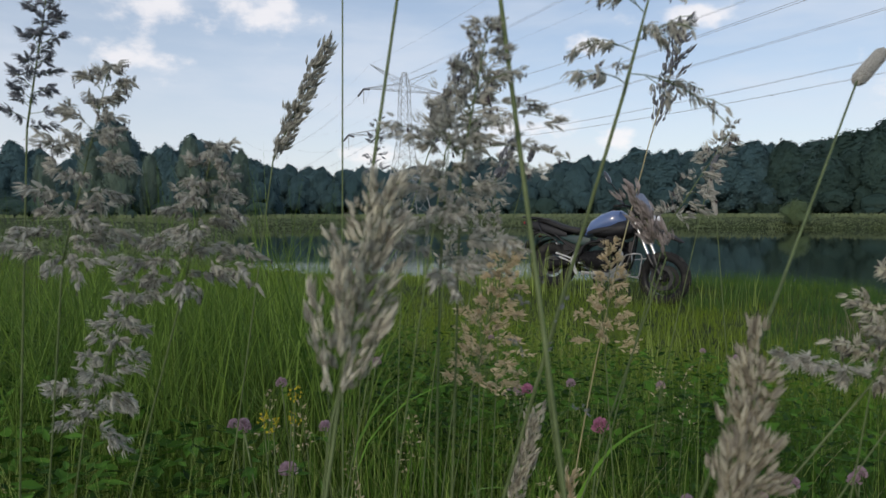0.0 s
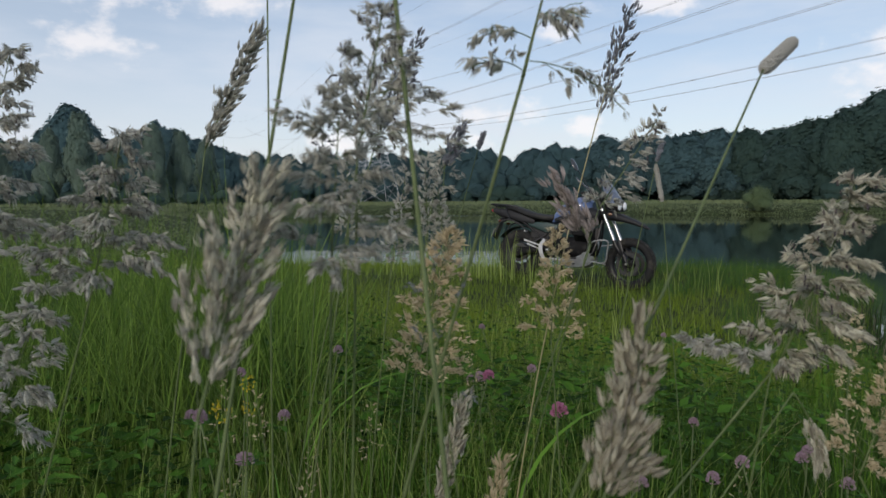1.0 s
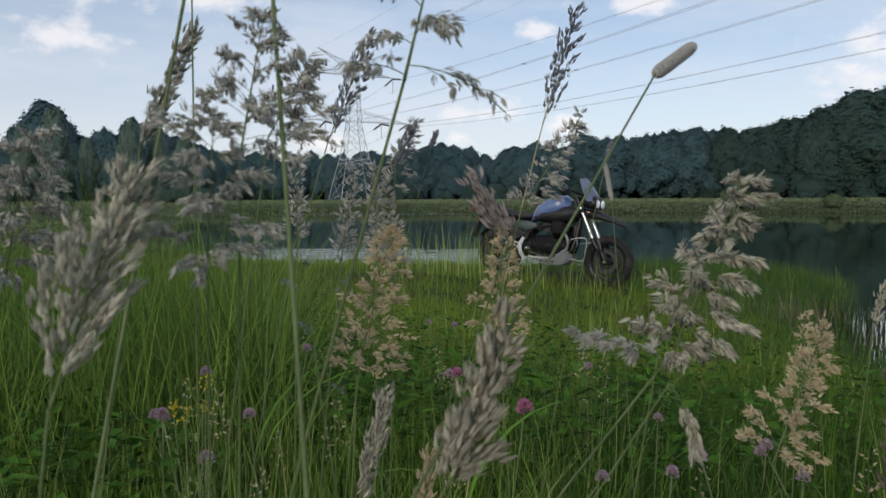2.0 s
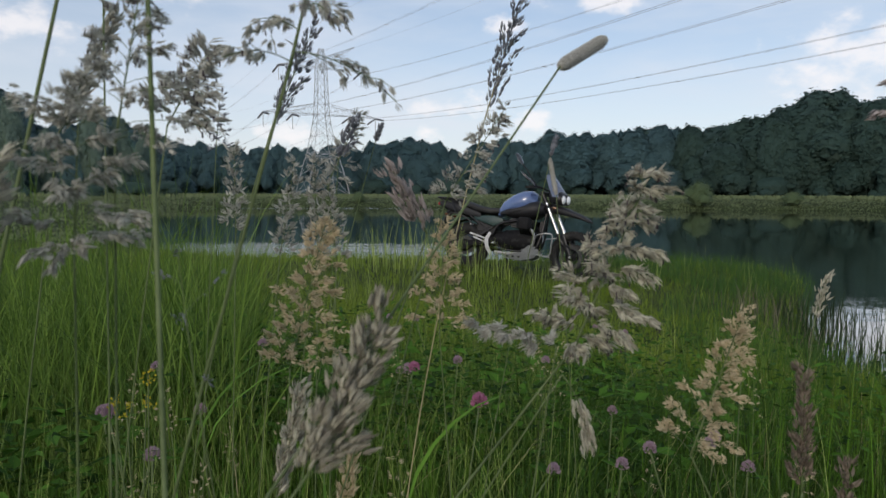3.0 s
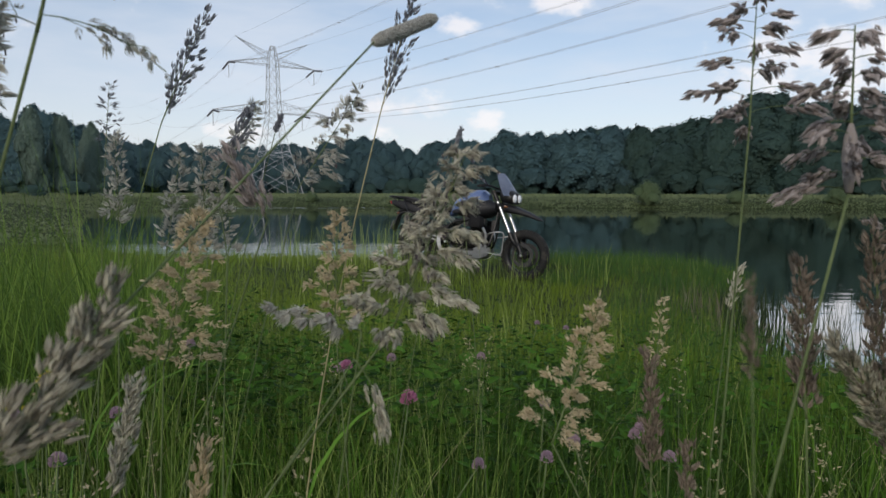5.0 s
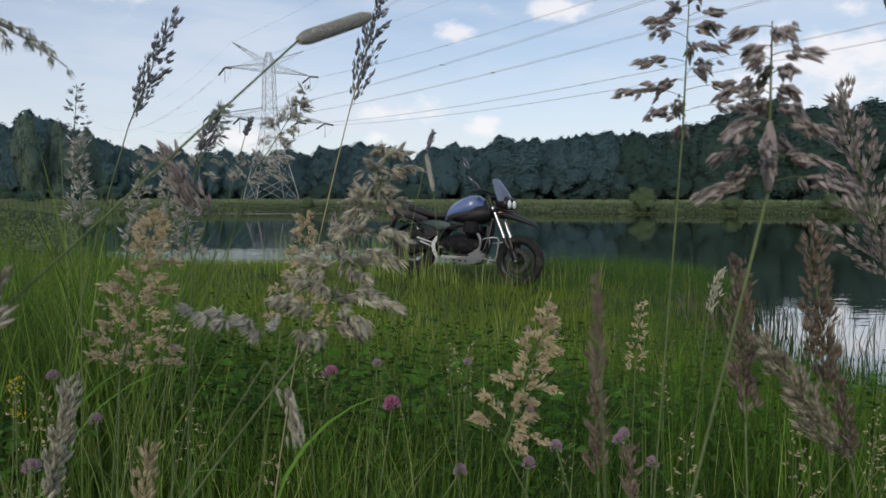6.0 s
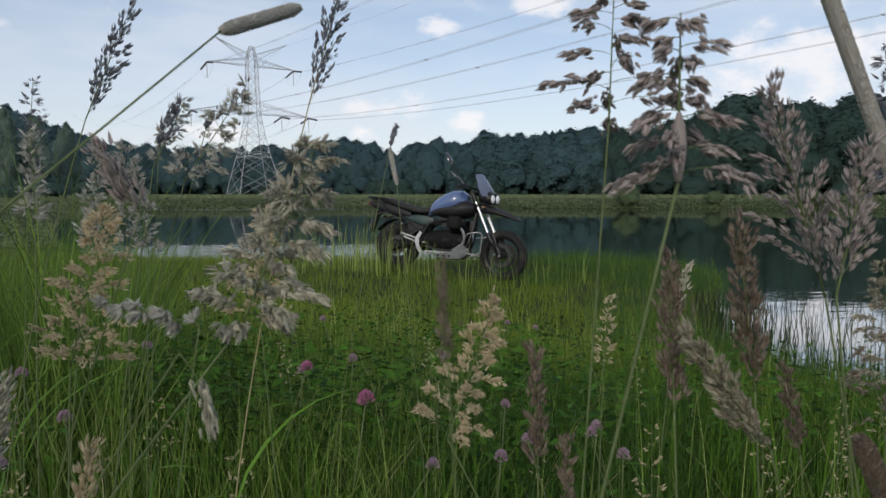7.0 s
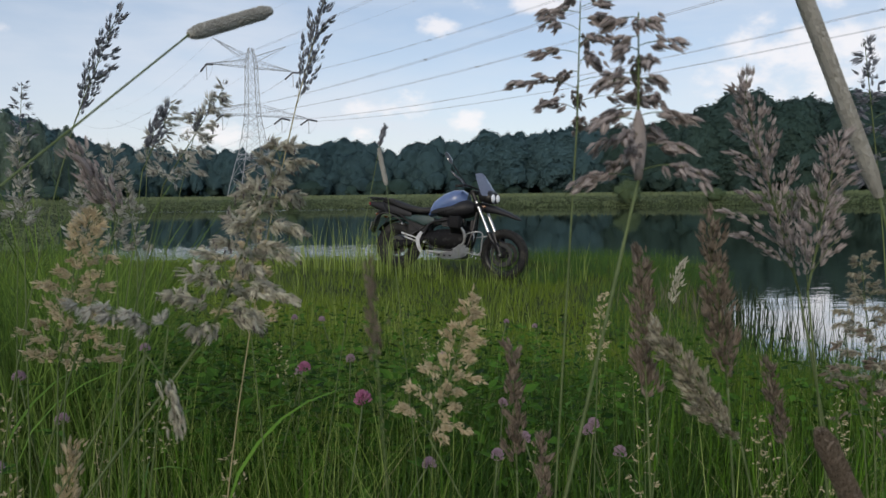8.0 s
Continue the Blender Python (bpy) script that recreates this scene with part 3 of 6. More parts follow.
M_ALU = material("brushed_aluminium", (0.33, 0.335, 0.345), (0.5, 0.505, 0.51), 40.0, 0.35, metal=0.4, wear=(0.3, 0.29, 0.27))
M_BASH = material("pale_aluminium", (0.34, 0.36, 0.38), (0.50, 0.52, 0.54), 25.0, 0.45, metal=0.3, wear=(0.2, 0.2, 0.2))
M_CHROME = material("polished_fork_tube", (0.5, 0.51, 0.53), (0.66, 0.66, 0.68), 20.0, 0.3, metal=0.9)
M_ENGINE = material("engine_casting", (0.0048, 0.0048, 0.0054), (0.0120, 0.0120, 0.0138), 40.0, 0.72, metal=0.1, bump=0.5, wear=(0.03, 0.03, 0.03), sheen=0.2)
M_DISC = material("brake_steel", (0.025, 0.025, 0.026), (0.055, 0.055, 0.055), 30.0, 0.7, metal=0.2)
M_GLOSS = material("gloss_black_shell", (0.02, 0.022, 0.026), (0.035, 0.038, 0.044), 20.0, 0.2, coat=0.8)
M_LEATHER = material("seat_vinyl", (0.008, 0.008, 0.009), (0.02, 0.02, 0.021), 70.0, 0.6, bump=0.3, sheen=0.35)
# opaque white: the sky's bright reflection in the lamps is painted as base colour
M_LENS = material("headlamp_glint_white", (0.82, 0.84, 0.86), (0.92, 0.93, 0.94), 30.0, 0.2, coat=0.5)
M_AMBER = material("smoked_amber_lens", (0.10, 0.04, 0.015), (0.16, 0.065, 0.02), 30.0, 0.2)
M_REDLENS = material("red_lens", (0.3, 0.01, 0.01), (0.45, 0.02, 0.02), 30.0, 0.2)
M_SCREEN = material("tinted_screen", (0.30, 0.34, 0.46), (0.40, 0.45, 0.57), 5.0, 0.08, coat=1.0, thin=0.35)
M_PLATE = material("plate_grey", (0.18, 0.18, 0.18), (0.26, 0.26, 0.26), 20.0, 0.5)


def loft(sections, n=14, power=2.6):
    """A closed body through sections (x, y, z, half width, half height) along x, with squarish rounded rings."""
    bm = bmesh.new()
    rings = []
    for x, y, z, a, b in sections:
        ring = []
        for k in range(n):
            t = 2 * math.pi * k / n
            c, s = math.cos(t), math.sin(t)
            ring.append(bm.verts.new((x, y + a * math.copysign(abs(c) ** (2 / power), c), z + b * math.copysign(abs(s) ** (2 / power), s))))
        rings.append(ring)
    for p, q in zip(rings, rings[1:]):
        for k in range(n):
            bm.faces.new((p[k], p[(k + 1) % n], q[(k + 1) % n], q[k]))
    bm.faces.new(rings[0][::-1])
    bm.faces.new(rings[-1])
    return bm


def lathe_y(profile, n=36, y_off=0.0):
    """A ring turned round the y axis from (radius, y) pairs, closed."""
    bm = bmesh.new()
    rings = [[bm.verts.new((r * math.cos(2 * math.pi * k / n), y + y_off, r * math.sin(2 * math.pi * k / n))) for r, y in profile] for k in range(n)]
    m = len(profile)
    for k in range(n):
        a, b = rings[k], rings[(k + 1) % n]
        for j in range(m):
            bm.faces.new((a[j], a[(j + 1) % m], b[(j + 1) % m], b[j]))
    return bm


def box_bm(c, size, bevel=0.01, turn=None):
    bm = bmesh.new()
    bmesh.ops.create_cube(bm, size=1)
    bmesh.ops.scale(bm, vec=size, verts=bm.verts)
    if bevel:
        bmesh.ops.bevel(bm, geom=bm.edges[:], offset=bevel, segments=2, affect="EDGES")
    if turn is not None:
        bmesh.ops.rotate(bm, cent=(0, 0, 0), matrix=turn, verts=bm.verts)
    bmesh.ops.translate(bm, vec=c, verts=bm.verts)
    return bm


def join_bm(*bms):
    out = bmesh.new()
    for b in bms:
        me = bpy.data.meshes.new("tmp")
        b.to_mesh(me)
        b.free()
        out.from_mesh(me)
        bpy.data.meshes.remove(me)
    return out


def plate_xz(outline, y, thick):
    """A flat plate in the xz plane with rounded rims."""
    bm = bmesh.new()
    a = [bm.verts.new((x, y - thick / 2, z)) for x, z in outline]
    b = [bm.verts.new((x, y + thick / 2, z)) for x, z in outline]
    bm.faces.new(a)
    bm.faces.new(b[::-1])
    for k in range(len(a)):
        n = (k + 1) % len(a)
        bm.faces.new((a[k], a[n], b[n], b[k]))
    return bm


def wheel(parent, hub, radius, minor, disc_r, name):
    w = new("wheel")
    w.parent = parent
    w.location = hub
    prof = [(radius - minor + minor * 1.0 * math.cos(t), minor * 0.95 * math.sin(t)) for t in np.linspace(-2.4, 2.4, 13)]
    tyre = part("tyre", lathe_y(prof, 48), M_TYRE, w, "black knobbly rubber tyre")
    for k in range(40):
        for s in (-1, 0, 1):
            a = 2 * math.pi * (k + 0.5 * (s == 0)) / 40
            rr = radius - (0.004 if s == 0 else 0.016)
            bm = box_bm((0, 0, 0), (0.016, minor * 0.62, 0.030), 0)
            bmesh.ops.transform(bm, matrix=Matrix.Rotation(-a, 4, "Y") @ Matrix.Translation((rr, s * minor * 0.62, 0)), verts=bm.verts)
            part("tread_block", bm, M_TYRE, tyre, smooth=False)
    inner = radius - minor * 1.75
    deep, thick = (0.016, 0.0035) if name == "front" else (0.045, 0.0055)
    part("rim", lathe_y([(inner + 0.004, -0.045), (inner + 0.022, -0.05), (inner + 0.022, 0.05), (inner + 0.004, 0.045), (inner - deep, 0.02), (inner - deep, -0.02)], 40), M_BLACK, w)
    big = 1.0 if name == "front" else 1.7
    part("hub", lathe_y([(0.012, -0.075), (0.055 * big, -0.07), (0.04 * big, -0.02), (0.04 * big, 0.02), (0.055 * big, 0.07), (0.012, 0.075)], 20), M_ENGINE, w)
    for k in range(20):
        a = 2 * math.pi * k / 20
        s = 0.055 if k % 2 else -0.055
        bm = tube_bm([(0.05 * math.cos(a + 0.3), s, 0.05 * math.sin(a + 0.3)), ((inner - 0.01) * math.cos(a), 0.3 * s, (inner - 0.01) * math.sin(a))], thick, 5)
        part("spoke", bm, M_DISC, w)
    for s in ((-1, 1) if name == "front" else (-1,)):
        part("brake_disc", lathe_y([(disc_r - 0.05, s * 0.085), (disc_r, s * 0.085), (disc_r, s * 0.09), (disc_r - 0.05, s * 0.09)], 32), M_DISC, w, "dark steel brake disc")
    return w


def motorcycle():
    bike = new("motorcycle")
    wheel(bike, (0, 0, 0.325), 0.325, 0.070, 0.13, "rear")
    wheel(bike, (1.53, 0, 0.292), 0.342, 0.058, 0.16, "front")
    ax = Vector((1.53, 0, 0.335))
    up = Vector((-0.44, 0, 0.898))
    for s in (-1, 1):
        y = s * 0.105
        top = ax + Vector((-0.085, y, 0.02))
        part("fork_lower", tube_bm([ax + Vector((0, y, -0.06)), ax + Vector((-0.04, y, 0.05)), top + up * 0.16, top + up * 0.26], [0.03, 0.036, 0.036, 0.032], 12), M_BLACK, bike)
        part("fork_tube", tube_bm([top + up * 0.18, top + up * 0.74], 0.0225, 12), M_CHROME, bike, "bright silver fork tube")
        part("fork_top", tube_bm([top + up * 0.72, top + up * 0.88], 0.031, 12), M_BLACK, bike)
        part("brake_caliper", box_bm(ax + Vector((-0.11, s * 0.088, 0.05)), (0.10, 0.05, 0.06), 0.012, Matrix.Rotation(radians(35), 3, "Y")), M_BLACK, bike)
    part("axle", tube_bm([(1.53, -0.15, 0.292), (1.53, 0.15, 0.292)], 0.014, 10), M_ALU, bike)
    for q, zz in ((0.66, 0.05), (0.85, 0.04)):
        c = ax + Vector((-0.085, 0, 0.02)) + up * q
        part("triple_clamp", box_bm(c, (0.09, 0.28, zz), 0.012, Matrix.Rotation(radians(-26), 3, "Y")), M_BLACK, bike)
    # front mudguard beak
    part("beak", loft([(1.06, 0, 0.92, 0.08, 0.06), (1.22, 0, 0.915, 0.115, 0.062), (1.40, 0, 0.885, 0.11, 0.05), (1.58, 0, 0.835, 0.09, 0.036), (1.71, 0, 0.785, 0.06, 0.022), (1.76, 0, 0.765, 0.02, 0.008)]), M_PLASTIC, bike, "black plastic beak mudguard")
    # headlamps
    shell = part("headlamp_unit", loft([(1.16, 0, 1.08, 0.10, 0.08), (1.26, 0, 1.075, 0.15, 0.10), (1.33, 0, 1.055, 0.15, 0.09), (1.36, 0, 1.045, 0.13, 0.075)]), M_BLACK, bike)
    for s in (-1, 1):
        bm = bmesh.new()
        bmesh.ops.create_uvsphere(bm, u_segments=16, v_segments=10, radius=0.06)
        bmesh.ops.scale(bm, vec=(0.5, 1, 1), verts=bm.verts)
        bmesh.ops.translate(bm, vec=(1.36, s * 0.075, 1.045), verts=bm.verts)
        part("headlamp", bm, M_LENS, shell, "round clear headlamp")
        bm = tube_bm([(1.362, s * 0.075 + 0.064 * math.cos(a), 1.045 + 0.064 * math.sin(a)) for a in np.linspace(0, 2 * math.pi, 25)], 0.007, 6)
        part("headlamp_rim", bm, M_BLACK, shell)
    # windscreen: a bowed thin pane
    bm = bmesh.new()
    rows = []
    for i in range(7):
        q = i / 6
        half = 0.25 - 0.11 * q ** 2
        row = []
        for j in range(9):
            y = (j / 4 - 1) * half
            row.append(bm.verts.new((1.345 - 0.15 * q - 0.06 * q * q - 1.0 * y * y, y, 1.08 + 0.31 * q - 0.9 * y * y * q)))
        rows.append(row)
    for a, b in zip(rows, rows[1:]):
        for j in range(8):
            bm.faces.new((a[j], a[j + 1], b[j + 1], b[j]))
    bmesh.ops.solidify(bm, geom=bm.faces[:], thickness=0.005)
    part("windscreen", bm, M_SCREEN, bike, "smoked bluish windscreen")
    # handlebar, grips, levers, mirrors
    bar_pts = [(1.00, -0.46, 1.19), (1.05, -0.26, 1.21), (1.13, -0.12, 1.17), (1.15, 0, 1.16), (1.13, 0.12, 1.17), (1.05, 0.26, 1.21), (1.00, 0.46, 1.19)]
    part("handlebar", tube_bm(spline(bar_pts, 25), 0.013, 10), M_BLACK, bike)
    for s in (-1, 1):
        part("grip", tube_bm([(1.03, s * 0.33, 1.203), (1.00, s * 0.46, 1.19)], 0.019, 12), M_TYRE, bike)
        part("hand_guard", loft([(1.06, s * 0.33, 1.22, 0.012, 0.012), (1.05, s * 0.40, 1.26, 0.02, 0.018), (0.96, s * 0.45, 1.34, 0.02, 0.018), (0.91, s * 0.46, 1.39, 0.008, 0.008)], 12), M_GLOSS, bike)
        part("lever", tube_bm([(1.06, s * 0.24, 1.19), (1.08, s * 0.30, 1.19), (1.06, s * 0.43, 1.18)], 0.007, 8), M_BLACK, bike)
        mirror = part("mirror_stalk", tube_bm(spline([(1.06, s * 0.27, 1.20), (1.00, s * 0.36, 1.34), (0.92, s * 0.42, 1.48)] if s < 0 else [(1.06, 0.27, 1.20), (1.00, 0.34, 1.24), (0.95, 0.40, 1.28)], 10), 0.007, 8), M_BLACK, bike)
        bm = bmesh.new()
        bmesh.ops.create_uvsphere(bm, u_segments=16, v_segments=8, radius=1)
        bmesh.ops.scale(bm, vec=(0.018, 0.045, 0.10), verts=bm.verts)
        bmesh.ops.rotate(bm, cent=(0, 0, 0), matrix=Matrix.Rotation(radians(-32), 3, "Y") @ Matrix.Rotation(radians(15 * s), 3, "Z"), verts=bm.verts)
        bmesh.ops.translate(bm, vec=(0.865, s * 0.44, 1.56) if s < 0 else (0.92, 0.42, 1.34), verts=bm.verts)
        part("mirror_head", bm, M_GLOSS, mirror, "glossy dark mirror shell")
        part("turn_signal", loft([(1.27, s * 0.20, 0.93, 0.012, 0.012), (1.29, s * 0.21, 0.93, 0.025, 0.022), (1.33, s * 0.21, 0.93, 0.012, 0.012)], 10, 2), M_AMBER, bike)
    part("instrument_panel", box_bm((1.17, 0, 1.22), (0.03, 0.18, 0.10), 0.012, Matrix.Rotation(radians(-35), 3, "Y")), M_BLACK, bike)
    # tank, seat, side panels, tail
    part("fuel_tank", loft([(0.44, 0, 0.80, 0.09, 0.045), (0.52, 0, 0.875, 0.155, 0.105), (0.66, 0, 0.95, 0.195, 0.13), (0.80, 0, 0.995, 0.205, 0.142), (0.91, 0, 1.01, 0.185, 0.132), (0.985, 0, 0.99, 0.10, 0.10)], 18, 2.9), M_BLUE, bike, "steel blue painted fuel tank")
    part("tank_cap", tube_bm([(0.80, 0, 1.125), (0.80, 0, 1.148)], 0.05, 18), M_BLACK, bike)
    part("tank_shroud", loft([(0.58, 0, 0.80, 0.17, 0.035), (0.74, 0, 0.83, 0.214, 0.085), (0.90, 0, 0.875, 0.228, 0.125), (1.00, 0, 0.89, 0.22, 0.12), (1.10, 0, 0.90, 0.16, 0.07)], 16), M_PLASTIC, bike)
    part("seat", loft([(-0.26, 0, 0.945, 0.08, 0.035), (-0.14, 0, 0.94, 0.125, 0.05), (0.04, 0, 0.885, 0.15, 0.055), (0.18, 0, 0.845, 0.16, 0.055), (0.34, 0, 0.825, 0.155, 0.055), (0.46, 0, 0.835, 0.12, 0.055), (0.54, 0, 0.86, 0.09, 0.04)], 16), M_LEATHER, bike, "long black vinyl saddle")
    for s in (-1, 1):
        part("side_panel", loft([(0.10, s * 0.10, 0.735, 0.012, 0.015), (0.25, s * 0.125, 0.71, 0.016, 0.05), (0.40, s * 0.137, 0.69, 0.018, 0.075), (0.54, s * 0.13, 0.70, 0.012, 0.03)], 12), M_TEAL, bike, "dark green side panel")
        part("tail_panel", loft([(-0.46, s * 0.06, 0.90, 0.02, 0.03), (-0.25, s * 0.09, 0.86, 0.024, 0.06), (0.0, s * 0.11, 0.80, 0.022, 0.055), (0.2, s * 0.12, 0.76, 0.015, 0.03)], 12), M_PLASTIC, bike)
        part("rack_rail", tube_bm(spline([(-0.06, s * 0.12, 0.95), (-0.25, s * 0.13, 0.975), (-0.46, s * 0.11, 0.98), (-0.51, s * 0.05, 0.98)], 14), 0.011, 8), M_BLACK, bike)
        part("rear_turn_signal", loft([(-0.33, s * 0.16, 0.74, 0.012, 0.012), (-0.31, s * 0.17, 0.74, 0.025, 0.02), (-0.28, s * 0.17, 0.74, 0.012, 0.012)], 10, 2), M_AMBER, bike)
        part("grab_strut", tube_bm([(-0.46, s * 0.11, 0.98), (-0.30, s * 0.09, 0.86)], 0.009, 8), M_BLACK, bike)
    part("rack_plate", box_bm((-0.34, 0, 0.985), (0.26, 0.18, 0.014), 0.005), M_BLACK, bike)
    part("tail_lamp", box_bm((-0.475, 0, 0.90), (0.035, 0.13, 0.045), 0.012), M_REDLENS, bike)
    part("rear_mudguard", loft([(-0.22, 0, 0.84, 0.09, 0.04), (-0.34, 0, 0.77, 0.085, 0.035), (-0.38, 0, 0.60, 0.08, 0.02), (-0.41, 0, 0.50, 0.075, 0.015)], 12), M_PLASTIC, bike)
    part("plate", box_bm((-0.425, 0, 0.58), (0.008, 0.17, 0.13), 0.003, Matrix.Rotation(radians(14), 3, "Y")), M_PLATE, bike)
    arc = [(0.345 * 1.06 * math.cos(a), 0, 0.325 + 0.345 * 1.06 * math.sin(a)) for a in np.linspace(radians(35), radians(150), 14)]
    bm = bmesh.new()
    rings = [[bm.verts.new((x, y, z + 0.012 * (1 - (y / 0.085) ** 2))) for y in np.linspace(-0.085, 0.085, 5)] for x, _, z in arc]
    for a, b in zip(rings, rings[1:]):
        for k in range(4):
            bm.faces.new((a[k], a[k + 1], b[k + 1], b[k]))
    bmesh.ops.solidify(bm, geom=bm.faces[:], thickness=0.006)
    part("hugger", bm, M_PLASTIC, bike)
    # frame, swingarm, engine
    for s in (-1, 1):
        part("frame_rail", tube_bm(spline([(1.14, s * 0.04, 0.92), (0.80, s * 0.13, 0.74), (0.50, s * 0.13, 0.66), (0.40, s * 0.12, 0.50)], 20), 0.019, 10), M_BLACK, bike)
        part("subframe", tube_bm(spline([(0.52, s * 0.12, 0.66), (0.15, s * 0.11, 0.74), (-0.25, s * 0.08, 0.82)], 12), 0.013, 8), M_BLACK, bike)
        part("subframe_strut", tube_bm([(0.40, s * 0.12, 0.50), (0.02, s * 0.115, 0.76)], 0.012, 8), M_BLACK, bike)
        part("cradle", tube_bm(spline([(1.12, s * 0.05, 0.84), (1.08, s * 0.12, 0.50), (0.98, s * 0.13, 0.33), (0.60, s * 0.13, 0.31), (0.42, s * 0.12, 0.42)], 22), 0.014, 8), M_BLACK, bike)
        part("cylinder", join_bm(*[box_bm((0.90 + 0.0 * k, s * (0.14 + 0.022 * k), 0.56 + 0.014 * k), (0.19, 0.010, 0.17), 0.004, Matrix.Rotation(radians(-38 * s), 3, "X")) for k in range(7)]), M_ENGINE, bike, "finned engine cylinder")
        part("rocker_cover", loft([(0.80, s * 0.315, 0.665, 0.03, 0.05), (0.84, s * 0.33, 0.67, 0.05, 0.085), (0.96, s * 0.33, 0.67, 0.05, 0.085), (1.00, s * 0.315, 0.665, 0.03, 0.05)], 16, 5.0), M_ENGINE, bike)
        part("exhaust_header", tube_bm(spline([(0.90, s * 0.26, 0.63), (0.98, s * 0.26, 0.60), (1.02, s * 0.22, 0.50), (0.97, s * 0.16, 0.38), (0.72, s * 0.10, 0.27), (0.45, s * 0.10, 0.27)], 26), 0.018, 10), M_ALU, bike, "bright steel exhaust pipe")
        part("crash_bar", tube_bm(spline([(1.02, s * 0.14, 0.50), (1.10, s * 0.34, 0.53), (1.22, s * 0.36, 0.555), (1.29, s * 0.33, 0.54), (1.28, s * 0.28, 0.42), (1.24, s * 0.22, 0.27), (1.04, s * 0.14, 0.28)], 30), 0.009, 10), M_ALU, bike, "silver tubular engine guard")
        part("bracket", plate_xz([(0.36, 0.54), (0.395, 0.52), (0.355, 0.43), (0.365, 0.35), (0.42, 0.25), (0.395, 0.22), (0.335, 0.30), (0.295, 0.40), (0.31, 0.46)], s * 0.15, 0.014), M_ALU, bike, "cast aluminium footrest bracket")
        for low in (0.0, 0.05):
            part("passenger_bracket", plate_xz([(0.08 + low, 0.515 - low), (0.30, 0.455 - low), (0.31, 0.435 - low), (0.08 + low, 0.49 - low)], s * 0.155, 0.012), M_ALU, bike)
        part("footrest", tube_bm([(0.46, s * 0.16, 0.385), (0.46, s * 0.26, 0.385)], 0.014, 8), M_ALU, bike)
        part("passenger_footrest", tube_bm([(0.11, s * 0.15, 0.62), (0.11, s * 0.25, 0.62)], 0.012, 8), M_ALU, bike)
        part("swingarm", loft([(-0.06, s * 0.12, 0.325, 0.026, 0.035), (0.10, s * 0.115, 0.345, 0.026, 0.04), (0.40, s * 0.10, 0.41, 0.03, 0.05)], 12), M_BLACK, bike)
    part("crankcase", loft([(0.52, 0, 0.44, 0.13, 0.10), (0.58, 0, 0.45, 0.16, 0.14), (0.85, 0, 0.46, 0.17, 0.15), (1.02, 0, 0.46, 0.14, 0.12), (1.06, 0, 0.46, 0.09, 0.08)], 16), M_ENGINE, bike)
    part("gearbox", loft([(0.34, 0, 0.44, 0.07, 0.07), (0.40, 0, 0.45, 0.11, 0.10), (0.54, 0, 0.45, 0.13, 0.12)], 14), M_ENGINE, bike)
    part("airbox", box_bm((0.78, 0, 0.70), (0.34, 0.20, 0.14), 0.03), M_BLACK, bike)
    bm = bmesh.new()
    rows = []
    for x, z, w, e in ((0.60, 0.20, 0.15, 0.045), (0.72, 0.185, 0.17, 0.06), (0.84, 0.185, 0.18, 0.10), (0.94, 0.20, 0.18, 0.19), (1.02, 0.23, 0.15, 0.15), (1.07, 0.30, 0.11, 0.04)):
        rows.append([bm.verts.new((x, y, z + (e if abs(y) > w * 0.9 else 0))) for y in (-w, -w * 0.8, 0, w * 0.8, w)])
    for a, b in zip(rows, rows[1:]):
        for k in range(4):
            bm.faces.new((a[k], a[k + 1], b[k + 1], b[k]))
    bmesh.ops.solidify(bm, geom=bm.faces[:], thickness=0.005)
    part("bash_plate", bm, M_BASH, bike, "pale aluminium bash plate")
    part("final_drive", lathe_y([(0.02, -0.17), (0.06, -0.165), (0.085, -0.12), (0.085, -0.08), (0.02, -0.08)], 20), M_ENGINE, bike).location = (0, 0, 0.325)
    for x in (0.66, 0.74, 0.82):
        part("bash_plate_slot", box_bm((x, -0.178, 0.225), (0.035, 0.012, 0.022), 0.004), M_BLACK, bike)
        part("bash_plate_slot", box_bm((x, 0.178, 0.225), (0.035, 0.012, 0.022), 0.004), M_BLACK, bike)
    # luggage frame round the tail, and the drive shaft's housing
    for s in (-1, 1):
        part("luggage_frame", tube_bm(spline([(0.12, s * 0.15, 0.60), (0.02, s * 0.19, 0.70), (-0.14, s * 0.21, 0.76), (-0.28, s * 0.20, 0.72), (-0.34, s * 0.18, 0.58)], 22), 0.010, 8), M_DISC, bike, "dull grey tubular luggage frame")
        part("luggage_frame_stay", tube_bm([(-0.14, s * 0.21, 0.76), (-0.26, s * 0.12, 0.95)], 0.009, 8), M_BLACK, bike)
        part("fork_guard", loft([(1.40, s * 0.125, 0.56, 0.012, 0.05), (1.44, s * 0.13, 0.50, 0.016, 0.075), (1.48, s * 0.13, 0.42, 0.012, 0.05)], 10), M_BLACK, bike)
        part("tank_knee_panel", loft([(0.50, s * 0.165, 0.80, 0.010, 0.02), (0.62, s * 0.20, 0.83, 0.014, 0.035), (0.78, s * 0.215, 0.865, 0.012, 0.03), (0.95, s * 0.20, 0.90, 0.008, 0.012)], 10), M_PLASTIC, bike)
    part("shaft_housing", loft([(-0.05, -0.125, 0.325, 0.045, 0.06), (0.08, -0.125, 0.345, 0.04, 0.055), (0.24, -0.12, 0.38, 0.036, 0.045), (0.40, -0.105, 0.42, 0.045, 0.06)], 14, 2.2), M_ENGINE, bike)
